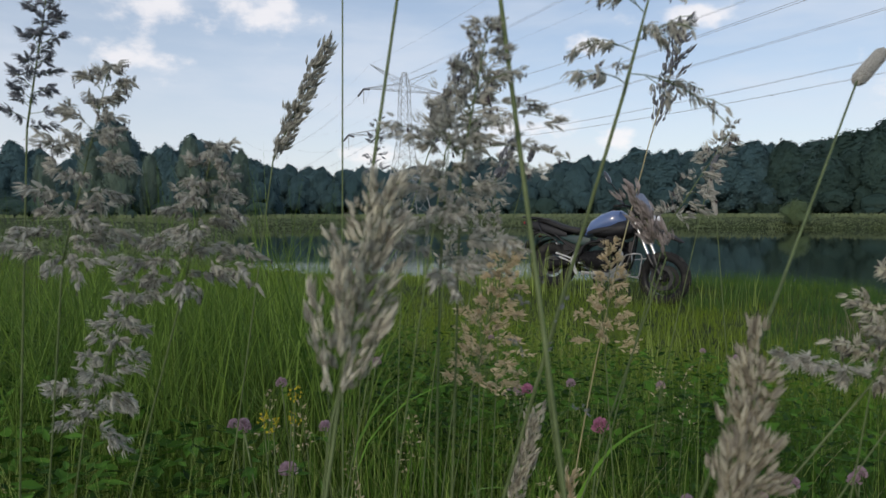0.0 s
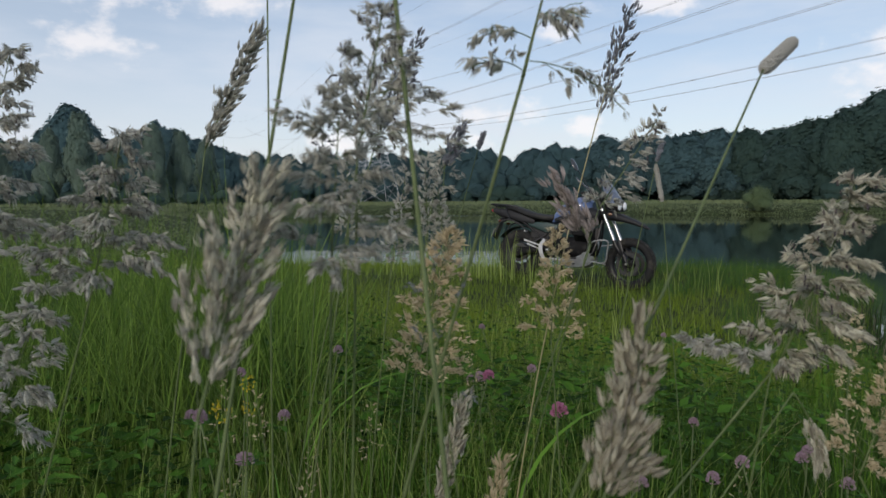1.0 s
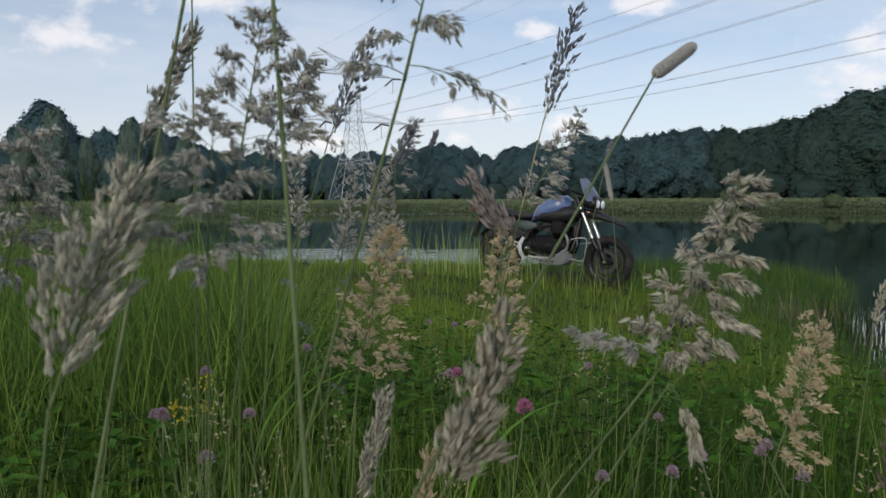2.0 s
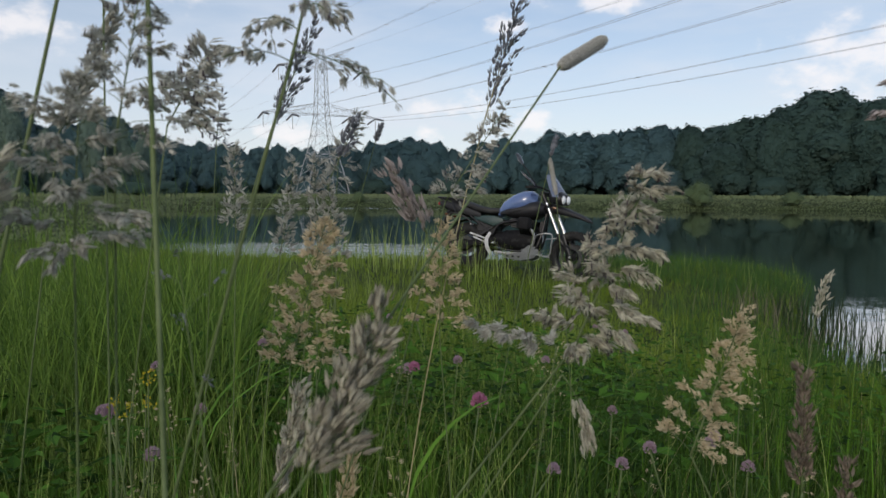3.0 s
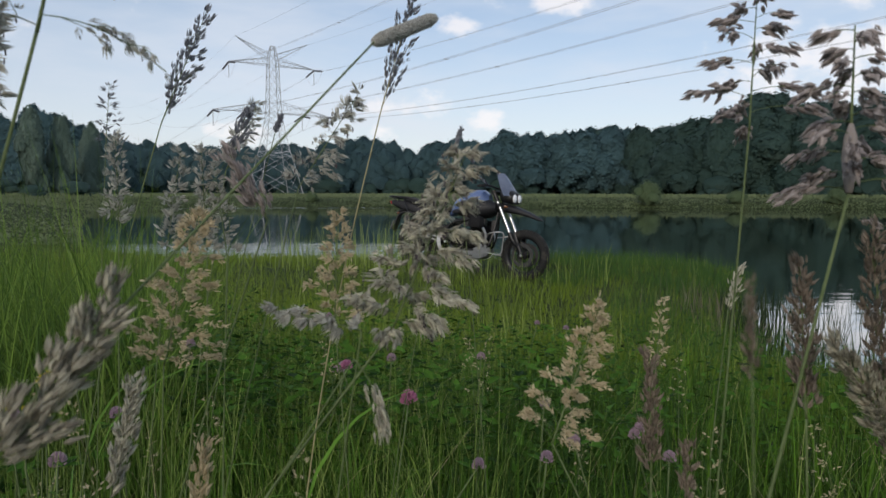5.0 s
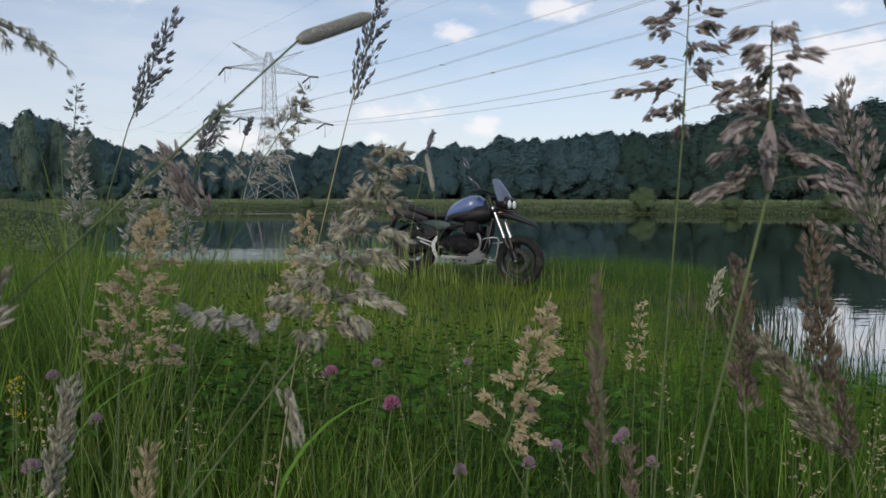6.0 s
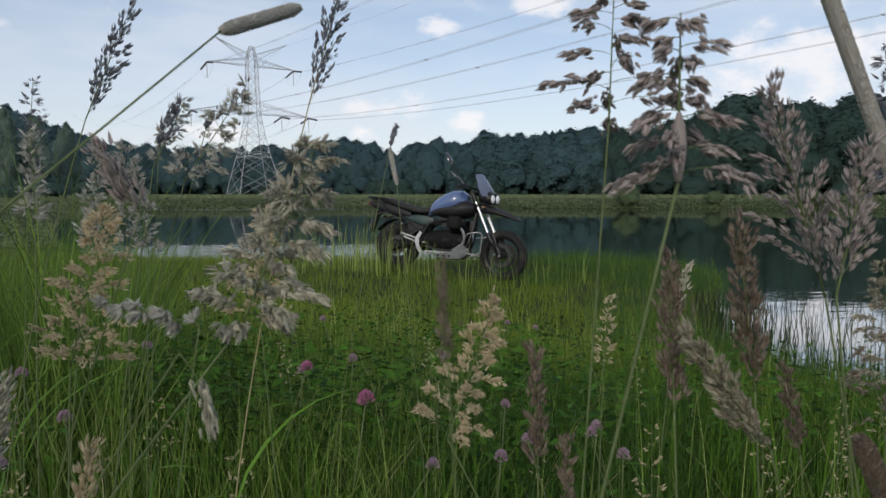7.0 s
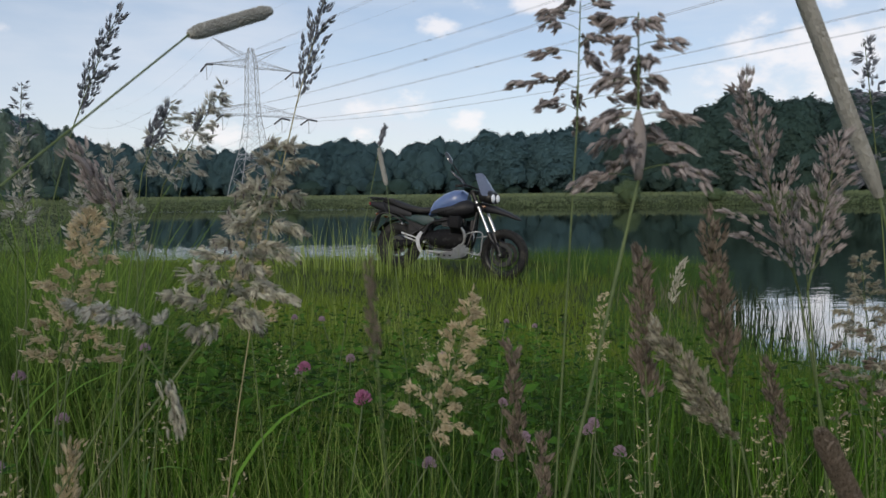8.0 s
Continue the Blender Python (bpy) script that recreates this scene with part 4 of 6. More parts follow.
    part("tail_unit", loft([(-0.44, 0, 0.885, 0.07, 0.03), (-0.36, 0, 0.875, 0.10, 0.06), (-0.18, 0, 0.85, 0.12, 0.08), (0.02, 0, 0.80, 0.12, 0.07), (0.16, 0, 0.77, 0.09, 0.04)], 14), M_PLASTIC, bike)
    part("battery_cover", box_bm((0.30, 0, 0.62), (0.30, 0.20, 0.20), 0.03), M_PLASTIC, bike)
    for k in range(5):
        part("oil_cooler_fin", box_bm((1.10, 0, 0.60 + 0.03 * k), (0.012, 0.19, 0.008), 0.002), M_DISC, bike)
    part("silencer", tube_bm([(0.46, 0.14, 0.29), (0.30, 0.18, 0.33), (0.22, 0.19, 0.34), (-0.16, 0.21, 0.43), (-0.24, 0.21, 0.45)], [0.03, 0.045, 0.07, 0.075, 0.06], 16), M_BLACK, bike)
    part("shock", tube_bm([(0.40, -0.08, 0.62), (0.16, -0.12, 0.44)], [0.028, 0.02], 10), M_BLACK, bike)
    part("side_stand", tube_bm([(0.52, 0.14, 0.30), (0.58, 0.27, 0.02)], 0.012, 8), M_BLACK, bike)
    part("radiator_cover", box_bm((1.07, 0, 0.66), (0.04, 0.18, 0.16), 0.015), M_BLACK, bike)
    tagged(bike, "parked steel blue and black adventure motorcycle in grass by the pond", "motorcycle")
    return bike


bike = motorcycle()
# the bars are turned a little to the right
STEER = Matrix.Translation((1.24, 0, 0.93)) @ Matrix.Rotation(radians(-13), 4, Vector((-0.44, 0, 0.898))) @ Matrix.Translation((-1.24, 0, -0.93))
TURNING = ("fork_", "brake_caliper", "axle", "triple_clamp", "beak", "headlamp_unit", "windscreen", "handlebar", "grip", "hand_guard", "lever", "mirror_stalk", "turn_signal", "instrument_panel")
for o in bike.children:
    if o.name.startswith(TURNING) or (o.name.startswith("wheel") and o.location.x > 1):
        o.matrix_basis = STEER @ Matrix.Translation(o.location)
REAR, FRONT = Vector((1.097, 9.918, 0.0)), Vector((2.50, 9.20, 0.0))
REAR.z, FRONT.z = float(ground_z(REAR.xy)[0]), float(ground_z(FRONT.xy)[0])
FRONT.z += 0.055
run = FRONT - REAR
bike.matrix_basis = Matrix.Translation(REAR) @ pose(0, 0, 0, 0, 0, math.degrees(math.atan2(run.y, run.x))) @ pose(0, 0, 0, 0, -math.degrees(math.atan2(run.z, run.xy.length)), 0) @ pose(0, 0, 0, -8) @ Matrix.Scale(1.03, 4)


# ---- grass plants ----
def spikelet_into(v, f, p, d, length, width, spread, r, lemma=True):
    """A pointed spikelet: two splayed keeled glumes and a floret between them."""
    d = d.normalized()
    u = d.cross(Vector(r.normal(size=3))).normalized()
    n = d.cross(u)
    for sign, k in ((1, 1.0), (-1, 0.92)) + (((1, 1.12),) if lemma else ()):
        l = length * k
        o = spread * sign * (1.0 if k != 1.12 else 0.15)
        i = len(v)
        mid = p + d * l * 0.34 + n * (o * l * 0.55)
        v += [p, mid + u * width * 0.5, mid + n * sign * width * 0.4, mid - u * width * 0.5, p + d * l + n * (o * l * 0.75)]
        f += [(i, i + 1, i + 2), (i, i + 2, i + 3), (i + 1, i + 4, i + 2), (i + 2, i + 4, i + 3)]


def stem_down(base, low):
    """Points from the ground up through low to base: the stem's slant fades to upright on the way down."""
    d = (low - base).normalized()
    pts = [base.lerp(low, k / 8) for k in range(9)]
    p, q = low.copy(), 0.0
    while len(pts) < 80:
        w = min(1.0, q / 0.45)
        step = (d * (1 - w) + Vector((d.x * 0.15, d.y * 0.15, -1)) * w).normalized()
        if step.z > -0.2:
            step.z = -0.2
            step.normalize()
        p = p + step * 0.022
        q += 0.022
        pts.append(p.copy())
        if p.z < float(ground_z(p.xy)[0]) - 0.01:
            break
    return pts[::-1]


def stem_leaf(v, f, stem, r, many=2):
    """Narrow blades that leave the stem low down."""
    for k in range(many):
        i = int(len(stem) * r.uniform(0.25, 0.6))
        a, l, w = r.uniform(0, 6.28), r.uniform(0.09, 0.2), r.uniform(0.0018, 0.0036)
        d = Vector((math.cos(a), math.sin(a), 0))
        n = Vector((-d.y, d.x, 0))
        b0 = len(v)
        for j in range(7):
            t = j / 6
            p = stem[i] + d * l * 0.75 * t ** 1.4 + Vector((0, 0, l * (0.9 * t - 0.55 * t * t)))
            hw = w * (1 - t ** 2) * (0.5 if j else 0.3)
            v += [p - n * hw, p + n * hw + Vector((0, 0, hw * 0.5))]
        f += [(b0 + 2 * j, b0 + 2 * j + 1, b0 + 2 * j + 3, b0 + 2 * j + 2) for j in range(6)]


def grass_plant(style, mat, tip, base, low, spread, count, size, label, seed, droop=0.3, anthers=False, thick=0.0009, stem_mat=None, per=7, nod=0.0, sheath=False, start=0.0):
    """One flowering grass: a stem from the ground through low to base, and a seed head from base to tip."""
    r = np.random.default_rng(seed)
    tip, base, low = Vector(tip), Vector(base), Vector(low)
    stem = stem_down(base, low)
    foot = stem[0].copy()
    plant = new("meadow_grass")
    plant.location = foot
    sv, sf, hv, hf, av, af = [], [], [], [], [], []
    stem = [p - foot for p in stem]
    tube_into(sv, sf, stem, [thick * (1.12 - 0.45 * k / len(stem)) for k in range(len(stem))], 6)
    lv, lf = [], []
    stem_leaf(lv, lf, stem, r)
    leaf = new("leaf", mesh_of("leaf", lv, lf, M_BLADE, True))
    leaf.parent = plant
    side = (tip - base).cross(Vector((0, 1, 0)))
    if side.length < 1e-6:
        side = Vector((1, 0, 0))
    side.normalize()
    bow = side * (tip - base).length * nod
    axis = [base.lerp(tip, k / 16) + bow * (4 * (k / 16) * (1 - k / 16)) - foot for k in range(17)]
    length = (tip - base).length

    def on_axis(q):
        k = min(int(q * 16), 15)
        return axis[k].lerp(axis[k + 1], q * 16 - k), (axis[k + 1] - axis[k]).normalized()

    tube_into(sv, sf, axis, [thick * (0.8 - 0.5 * k / 16) for k in range(17)], 5)
    if style == "timothy":
        tube_into(hv, hf, axis, [spread * 0.8 * (0.1 + 0.9 * min(1, 7 * min(q + 0.03, 1.005 - q)) ** 0.5) for q in np.linspace(0, 1, 17)], 10)
        for k in range(count):
            q = r.random()
            p, d = on_axis(q)
            rad = d.cross(Vector(r.normal(size=3))).normalized()
            rr = spread * 0.78 * (0.1 + 0.9 * min(1, 7 * min(q + 0.03, 1.005 - q)) ** 0.5)
            spikelet_into(hv, hf, p + rad * rr, rad * 0.5 + d, size * r.uniform(0.7, 1.2), size * 0.4, 0.25, r, False)
    else:
        turn = r.uniform(0, 6.28)
        for k in range(count):
            q = (k + r.uniform(-0.35, 0.35) + 0.5) / count
            q = start + (1 - start) * min(max(q, 0.0), 1.0)
            p, d = on_axis(q)
            turn += 2.4 + r.uniform(-0.5, 0.5)
            u = d.cross(Vector((0.2, 1, 0.1))).normalized()
            w = d.cross(u)
            rad = u * math.cos(turn) + w * math.sin(turn)
            if style == "open":
                reach = spread * (1.08 - q) ** 0.65 * r.uniform(0.45, 1.1)
                out, lift = 1.0, 0.45 + 0.5 * q
            elif style == "cluster":
                reach = spread * (1.05 - 0.72 * q) * r.uniform(0.6, 1.15)
                out, lift = 1.0, 0.15 + 0.9 * q + 1.3 * max(0.0, 0.25 - droop) / 0.25
            elif style == "lobes":
                reach = spread * (1.15 - 0.75 * q) * r.uniform(0.8, 1.15)
                out, lift = r.uniform(0.26, 0.62), 1.15
            elif style == "plume":
                reach = spread * (1.1 - 0.8 * q) * r.uniform(0.6, 1.15)
                out, lift = 0.55, 1.1
            elif style == "sparse":
                reach = spread * (1.05 - 0.7 * q) * r.uniform(0.5, 1.15)
                out, lift = 1.0, 0.35
            else:
                reach = spread * (0.6 + 0.8 * math.sin(math.pi * min(1, 0.12 + q * 0.9))) * (1 - 0.5 * q ** 3) * r.uniform(0.65, 1.2)
                out, lift = r.uniform(0.3, 0.75), 1.2
            dirn = (rad * out + d * lift).normalized()
            bits = 6
            pts = [p + dirn * reach * (j / bits) + Vector((0, 0, -1)) * droop * reach * (j / bits) ** 2 for j in range(bits + 1)]
            tube_into(sv, sf, pts, thick * 0.28, 3, False)
            if style == "cluster":
                lines = [(pts, 0.3)]
                across = dirn.cross(Vector((0, 0, 1)) if abs(dirn.z) < 0.9 else Vector((1, 0, 0))).normalized()
                for j in range(4):
                    t = 0.18 + 0.17 * j + r.uniform(-0.05, 0.05)
                    a = min(int(t * bits), bits - 1)
                    c = pts[a].lerp(pts[a + 1], t * bits - a)
                    g = (dirn + across * (0.75 if j % 2 else -0.75) + Vector(r.normal(size=3)) * 0.25).normalized()
                    far = reach * r.uniform(0.3, 0.48) * (1.1 - 0.5 * t)
                    twig = [c, c + g * far * 0.5, c + g * far - Vector((0, 0, droop * far * 0.5))]
                    tube_into(sv, sf, twig, thick * 0.2, 3, False)
                    lines.append((twig, 0.25))
                for line, t0 in lines:
                    whole = (line[-1] - line[0]).length
                    many = max(3, int(whole * (1 - t0) / (size * 0.27) * per / 14))
                    for j in range(many):
                        t = t0 + (1 - t0) * (j + r.random()) / many
                        x = t * (len(line) - 1)
                        a = min(int(x), len(line) - 2)
                        c = line[a].lerp(line[a + 1], x - a)
                        g = (line[a + 1] - line[a]).normalized()
                        g = g * 0.7 + d * 0.15 + Vector((0, 0, -1.6 * droop)) + Vector(r.normal(size=3)) * 0.3
                        c = c + Vector(r.normal(size=3)) * size * 0.12
                        l = size * r.uniform(0.7, 1.15)
                        spikelet_into(hv, hf, c, g, l, l * 0.25, 0.34, r)
                        if anthers and r.random() < 0.3:
                            e = c + g.normalized() * l * 0.8 + Vector(r.normal(size=3)) * l * 0.1
                            tube_into(av, af, [e, e + Vector((r.normal() * 0.1, r.normal() * 0.1, -1)) * l * 0.35], l * 0.055, 4)
                continue
            if style == "lobes":
                many = max(5, int(per * r.uniform(0.8, 1.25) * (1.2 - 0.55 * q)))
                across = dirn.cross(Vector((0, 0, 1)) if abs(dirn.z) < 0.9 else Vector((1, 0, 0))).normalized()
                for j in range(many):
                    t = 0.18 + 0.82 * (j + r.random()) / many
                    a = min(int(t * bits), bits - 1)
                    c = pts[a].lerp(pts[a + 1], min(1.0, t * bits - a))
                    g = (pts[a + 1] - pts[a]).normalized()
                    fat = math.sin(math.pi * min(1.0, max(0.05, 0.15 + 0.85 * (t - 0.2) / 0.85)))
                    s_ = 1 if j % 2 else -1
                    c = c + (across * s_ + Vector(r.normal(size=3)) * 0.8) * size * 0.36 * fat
                    g = g * 1.1 + across * s_ * 0.32 + Vector(r.normal(size=3)) * 0.14
                    l = size * r.uniform(0.8, 1.2)
                    spikelet_into(hv, hf, c, g, l, l * 0.25, 0.26, r)
                    if anthers and r.random() < 0.5:
                        e = c + g.normalized() * l * 0.75 + Vector(r.normal(size=3)) * l * 0.12
                        tube_into(av, af, [e, e + Vector((r.normal() * 0.1, r.normal() * 0.1, -1)) * l * 0.42], l * 0.06, 4)
                continue
            for j in range(max(2, int(per * r.uniform(0.7, 1.3) * (1.15 - 0.5 * q)))):
                t = 0.25 + 0.75 * math.sqrt(r.random()) if style != "sparse" else 0.36 + 0.64 * r.random()
                a = min(int(t * bits), bits - 1)
                c = pts[a].lerp(pts[a + 1], t * bits - a)
                g = (pts[a + 1] - pts[a]).normalized() * 0.9 + Vector(r.normal(size=3)) * (0.38 if style == "open" else 0.2)
                g += d * {"open": 0.25, "sparse": 0.05}.get(style, 0.9)
                if style in ("open", "sparse"):
                    g.z -= droop * 0.8
                c = c + Vector(r.normal(size=3)) * size * (0.2 if style == "sparse" else 0.28)
                l = size * r.uniform(0.75, 1.2)
                spikelet_into(hv, hf, c, g, l, l * (0.3 if style == "sparse" else 0.22), 0.3 if style == "open" else 0.17, r)
                if anthers and r.random() < (0.35 if style == "open" else 0.25):
                    e = c + g.normalized() * l * 0.7 + Vector(r.normal(size=3)) * l * 0.15
                    tube_into(av, af, [e, e + Vector((r.normal() * 0.1, r.normal() * 0.1, -1)) * l * (0.35 if style == "open" else 0.25)], l * (0.06 if style == "open" else 0.04), 4)
    if sheath:
        cv, cf = [], []
        tube_into(cv, cf, [on_axis(q)[0] for q in (0.0, 0.1, 0.22, 0.34, 0.42)], [thick * k for k in (1.5, 2.6, 3.4, 2.6, 0.8)], 8)
        sh = new("leaf_sheath", mesh_of("leaf_sheath", cv, cf, M_RED, True))
        sh.parent = plant
    st = new("stem", mesh_of("stem", sv, sf, stem_mat or M_STEM, True))
    st.parent = plant
    head = new("seed_head", mesh_of("seed_head", hv, hf, mat))
    head.parent = plant
    if av:
        an = new("anthers", mesh_of("anthers", av, af, M_ANTHER))
        an.parent = plant
    tagged(plant, label, "grass", "flowering meadow grasses")
    return plant


def bare_stem(top, low, label, thick, seed):
    """A grass stem whose head is above the view's edge."""
    top, low = Vector(top), Vector(low)
    stem = stem_down(top, low)
    foot = stem[0].copy()
    plant = new("meadow_grass")
    plant.location = foot
    v, f = [], []
    up = (top - low)
    pts = [p - foot for p in stem] + [top + up * k / 8 - foot for k in (1, 2, 3)]
    tube_into(v, f, pts, [thick * (1.2 - 0.4 * k / len(pts)) for k in range(len(pts))], 6)
    st = new("stem", mesh_of("stem", v, f, M_STEM, True))
    st.parent = plant
    hv, hf = [], []
    r = np.random.default_rng(seed)
    end = top + up * 0.375 - foot
    for k in range(60):
        spikelet_into(hv, hf, end + up.normalized() * 0.03 * r.random() + Vector(r.normal(size=3)) * 0.003, up.normalized() + Vector(r.normal(size=3)) * 0.3, 0.004, 0.0014, 0.2, r)
    h = new("seed_head", mesh_of("seed_head", hv, hf, M_FOG))
    h.parent = plant
    tagged(plant, label, "grass", "flowering meadow grasses")


grass_plant("open", M_FOG, (0.0600, 0.1970, 1.2840), (0.0540, 0.1970, 1.2530), (0.0520, 0.1970, 1.1820), 0.0239, 27, 0.0027, "mauve-grey flowering meadow grass with an open panicle", 101, droop=0.35, anthers=True, per=18, thick=0.000377)
grass_plant("cluster", M_FOG, (0.0520, 0.1850, 1.2600), (0.0500, 0.1850, 1.2310), (0.0490, 0.1850, 1.1860), 0.0231, 16, 0.0027, "mauve-grey flowering meadow grass with an open panicle", 102, droop=0.3, per=18, thick=0.000347)
grass_plant("lobes", M_PLUME, (0.0395, 0.1710, 1.2450), (0.0345, 0.1510, 1.2090), (0.0320, 0.1500, 1.1870), 0.0215, 20, 0.0030, "buff feathery meadow grass head on a green stem", 103, per=26, thick=0.000335, droop=0.12)
grass_plant("cluster", M_FOG, (-0.0230, 0.2500, 1.2630), (-0.0330, 0.2500, 1.2200), (-0.0510, 0.2500, 1.1560), 0.0229, 24, 0.0036, "mauve-grey flowering meadow grass with an open panicle", 104, per=18, droop=0.35, thick=0.000424, anthers=True)
grass_plant("cluster", M_FOG, (-0.0520, 0.2450, 1.2860), (-0.0680, 0.2450, 1.2290), (-0.0750, 0.2450, 1.1520), 0.0240, 27, 0.0036, "mauve-grey flowering meadow grass with an open panicle", 105, per=17, droop=0.3, anthers=True, thick=0.000414)
grass_plant("cluster", M_DARK, (-0.0790, 0.2600, 1.3190), (-0.0880, 0.2600, 1.2710), (-0.0910, 0.2600, 1.2170), 0.0125, 24, 0.0033, "slate-dark slender meadow grass head against the sky", 106, per=8, droop=0.2, thick=0.000445)
grass_plant("cluster", M_FOG, (-0.0580, 0.2700, 1.2210), (-0.0780, 0.2700, 1.1690), (-0.0840, 0.2700, 1.1330), 0.0224, 21, 0.0041, "mauve-grey flowering meadow grass with an open panicle", 107, per=16, droop=0.3, thick=0.000466)
grass_plant("spike", M_FOG, (-0.0150, 0.3730, 1.3250), (-0.0420, 0.3730, 1.2690), (-0.0560, 0.3730, 1.1760), 0.0058, 44, 0.0046, "grey-mauve slender meadow grass head on a green stem", 108, per=11, thick=0.000544)
grass_plant("open", M_FOG, (0.1610, 0.3300, 1.2780), (0.1360, 0.3300, 1.2390), (0.1260, 0.3300, 1.2010), 0.0119, 20, 0.0041, "mauve-grey flowering meadow grass with an open panicle", 109, per=11, droop=0.35, anthers=True, thick=0.000356)
grass_plant("plume", M_RED, (0.1140, 0.3000, 1.2510), (0.1270, 0.3000, 1.2270), (0.1110, 0.3000, 1.1790), 0.0047, 10, 0.0050, "reddish-brown meadow grass with drooping spikelets", 110, per=11, thick=0.000431, droop=0.1)
grass_plant("lobes", M_DARK, (0.2010, 0.5370, 1.3720), (0.1790, 0.5370, 1.2970), (0.1710, 0.5370, 1.2650), 0.0280, 16, 0.0054, "slate-dark slender meadow grass head against the sky", 111, per=12, thick=0.000619, droop=0.05, stem_mat=M_STEM_DRY)
grass_plant("open", M_GOLD, (0.0750, 0.4300, 1.2260), (0.0540, 0.4300, 1.1420), (0.0500, 0.4300, 1.0670), 0.0307, 54, 0.0038, "straw-coloured meadow grass with a loose ripe panicle", 112, per=25, droop=0.25, thick=0.000647)
grass_plant("open", M_GOLD, (0.1480, 0.5160, 1.2230), (0.1450, 0.5160, 1.1470), (0.1490, 0.5160, 1.0920), 0.0261, 37, 0.0040, "straw-coloured meadow grass with a loose ripe panicle", 113, per=20, droop=0.25, thick=0.000592)
grass_plant("lobes", M_TAWNY, (0.1118, 0.1805, 1.2160), (0.0972, 0.1559, 1.1895), (0.0930, 0.1510, 1.1700), 0.0118, 12, 0.0034, "buff feathery meadow grass head on a green stem", 190, per=30, thick=0.00032, droop=0.05, nod=-0.05)
grass_plant("cluster", M_PLUME, (0.1900, 0.2400, 1.2470), (0.1690, 0.2400, 1.1970), (0.1520, 0.2400, 1.1750), 0.0195, 25, 0.0040, "buff feathery meadow grass head on a green stem", 114, per=23, droop=0.3, anthers=True, thick=0.000487)
grass_plant("cluster", M_FOG, (0.1370, 0.2260, 1.2070), (0.1600, 0.2260, 1.2000), (0.1560, 0.2260, 1.1730), 0.0033, 8, 0.0035, "mauve-grey flowering meadow grass with an open panicle", 115, per=13, thick=0.000302, droop=0.2)
grass_plant("plume", M_PLUME, (0.1650, 0.2110, 1.1770), (0.1580, 0.2110, 1.1960), (0.1370, 0.2110, 1.1630), 0.0012, 8, 0.0035, "buff feathery meadow grass head on a green stem", 116, per=9, thick=0.000277, nod=0.08, start=0.35)
grass_plant("lobes", M_DARK, (0.0500, 0.5780, 1.3650), (0.0180, 0.5780, 1.2890), (0.0130, 0.5780, 1.2730), 0.0250, 15, 0.0056, "slate-dark slender meadow grass head against the sky", 117, per=13, thick=0.000665, droop=0.02)
grass_plant("open", M_FOG, (0.0610, 0.2500, 1.2850), (0.0480, 0.2500, 1.2620), (0.0430, 0.2500, 1.2300), 0.0104, 16, 0.0046, "mauve-grey flowering meadow grass with an open panicle", 118, per=11, droop=0.25, anthers=True, thick=0.000348)
grass_plant("open", M_GOLD, (0.2620, 0.3200, 1.1890), (0.2420, 0.3200, 1.1300), (0.2560, 0.3200, 1.1020), 0.0202, 40, 0.0029, "straw-coloured meadow grass with a loose ripe panicle", 119, per=26, droop=0.25, thick=0.000573)
grass_plant("lobes", M_BROWN, (0.2757, 0.2675, 1.1470), (0.2770, 0.2675, 1.1050), (0.2780, 0.2675, 1.0850), 0.0050, 14, 0.0034, "brown narrow meadow grass spike on a green stem", 120, per=13, thick=0.0005, droop=0.0)
grass_plant("lobes", M_BROWN, (0.3040, 0.2500, 1.2120), (0.3035, 0.2430, 1.1640), (0.3050, 0.2410, 1.1200), 0.0090, 18, 0.0036, "brown narrow meadow grass spike on a green stem", 121, per=15, thick=0.000507, droop=0.0)
grass_plant("lobes", M_BROWN, (0.3240, 0.2430, 1.2230), (0.3320, 0.2430, 1.1690), (0.3350, 0.2430, 1.1320), 0.0115, 18, 0.0037, "brown narrow meadow grass spike on a green stem", 122, per=16, thick=0.000504, droop=0.0)
grass_plant("lobes", M_TAWNY, (0.2960, 0.2210, 1.1920), (0.3230, 0.2210, 1.1580), (0.3280, 0.2210, 1.1390), 0.0112, 16, 0.0033, "tawny feathery meadow grass head on a green stem", 123, per=26, thick=0.000449, droop=0.02)
grass_plant("lobes", M_BROWN, (0.4280, 0.3590, 1.1410), (0.4390, 0.3590, 1.0960), (0.4430, 0.3590, 1.0640), 0.0085, 14, 0.0045, "brown narrow meadow grass spike on a green stem", 124, per=13, thick=0.000529, droop=0.0)
grass_plant("timothy", M_BROWN, (0.3190, 0.1830, 1.1760), (0.3340, 0.1830, 1.1470), (0.3380, 0.1830, 1.1320), 0.0028, 3200, 0.0011, "brown narrow meadow grass spike on a green stem", 125, thick=0.000472)
grass_plant("spike", M_BROWN, (0.2080, 0.1250, 1.2250), (0.2090, 0.1250, 1.2130), (0.2100, 0.1250, 1.1960), 0.0006, 18, 0.0014, "brown narrow meadow grass spike on a green stem", 126, per=5, thick=0.000167)
grass_plant("sparse", M_RED, (0.2790, 0.2400, 1.3000), (0.2780, 0.2400, 1.2560), (0.2750, 0.2400, 1.2030), 0.0235, 20, 0.0040, "reddish-brown meadow grass with drooping spikelets", 127, per=20, droop=0.35, thick=0.000414)
grass_plant("sparse", M_RED, (0.2770, 0.1960, 1.2770), (0.2775, 0.1960, 1.2370), (0.2610, 0.1960, 1.1660), 0.0205, 24, 0.0036, "reddish-brown meadow grass with drooping spikelets", 128, per=22, droop=0.4, thick=0.00058, sheath=True)
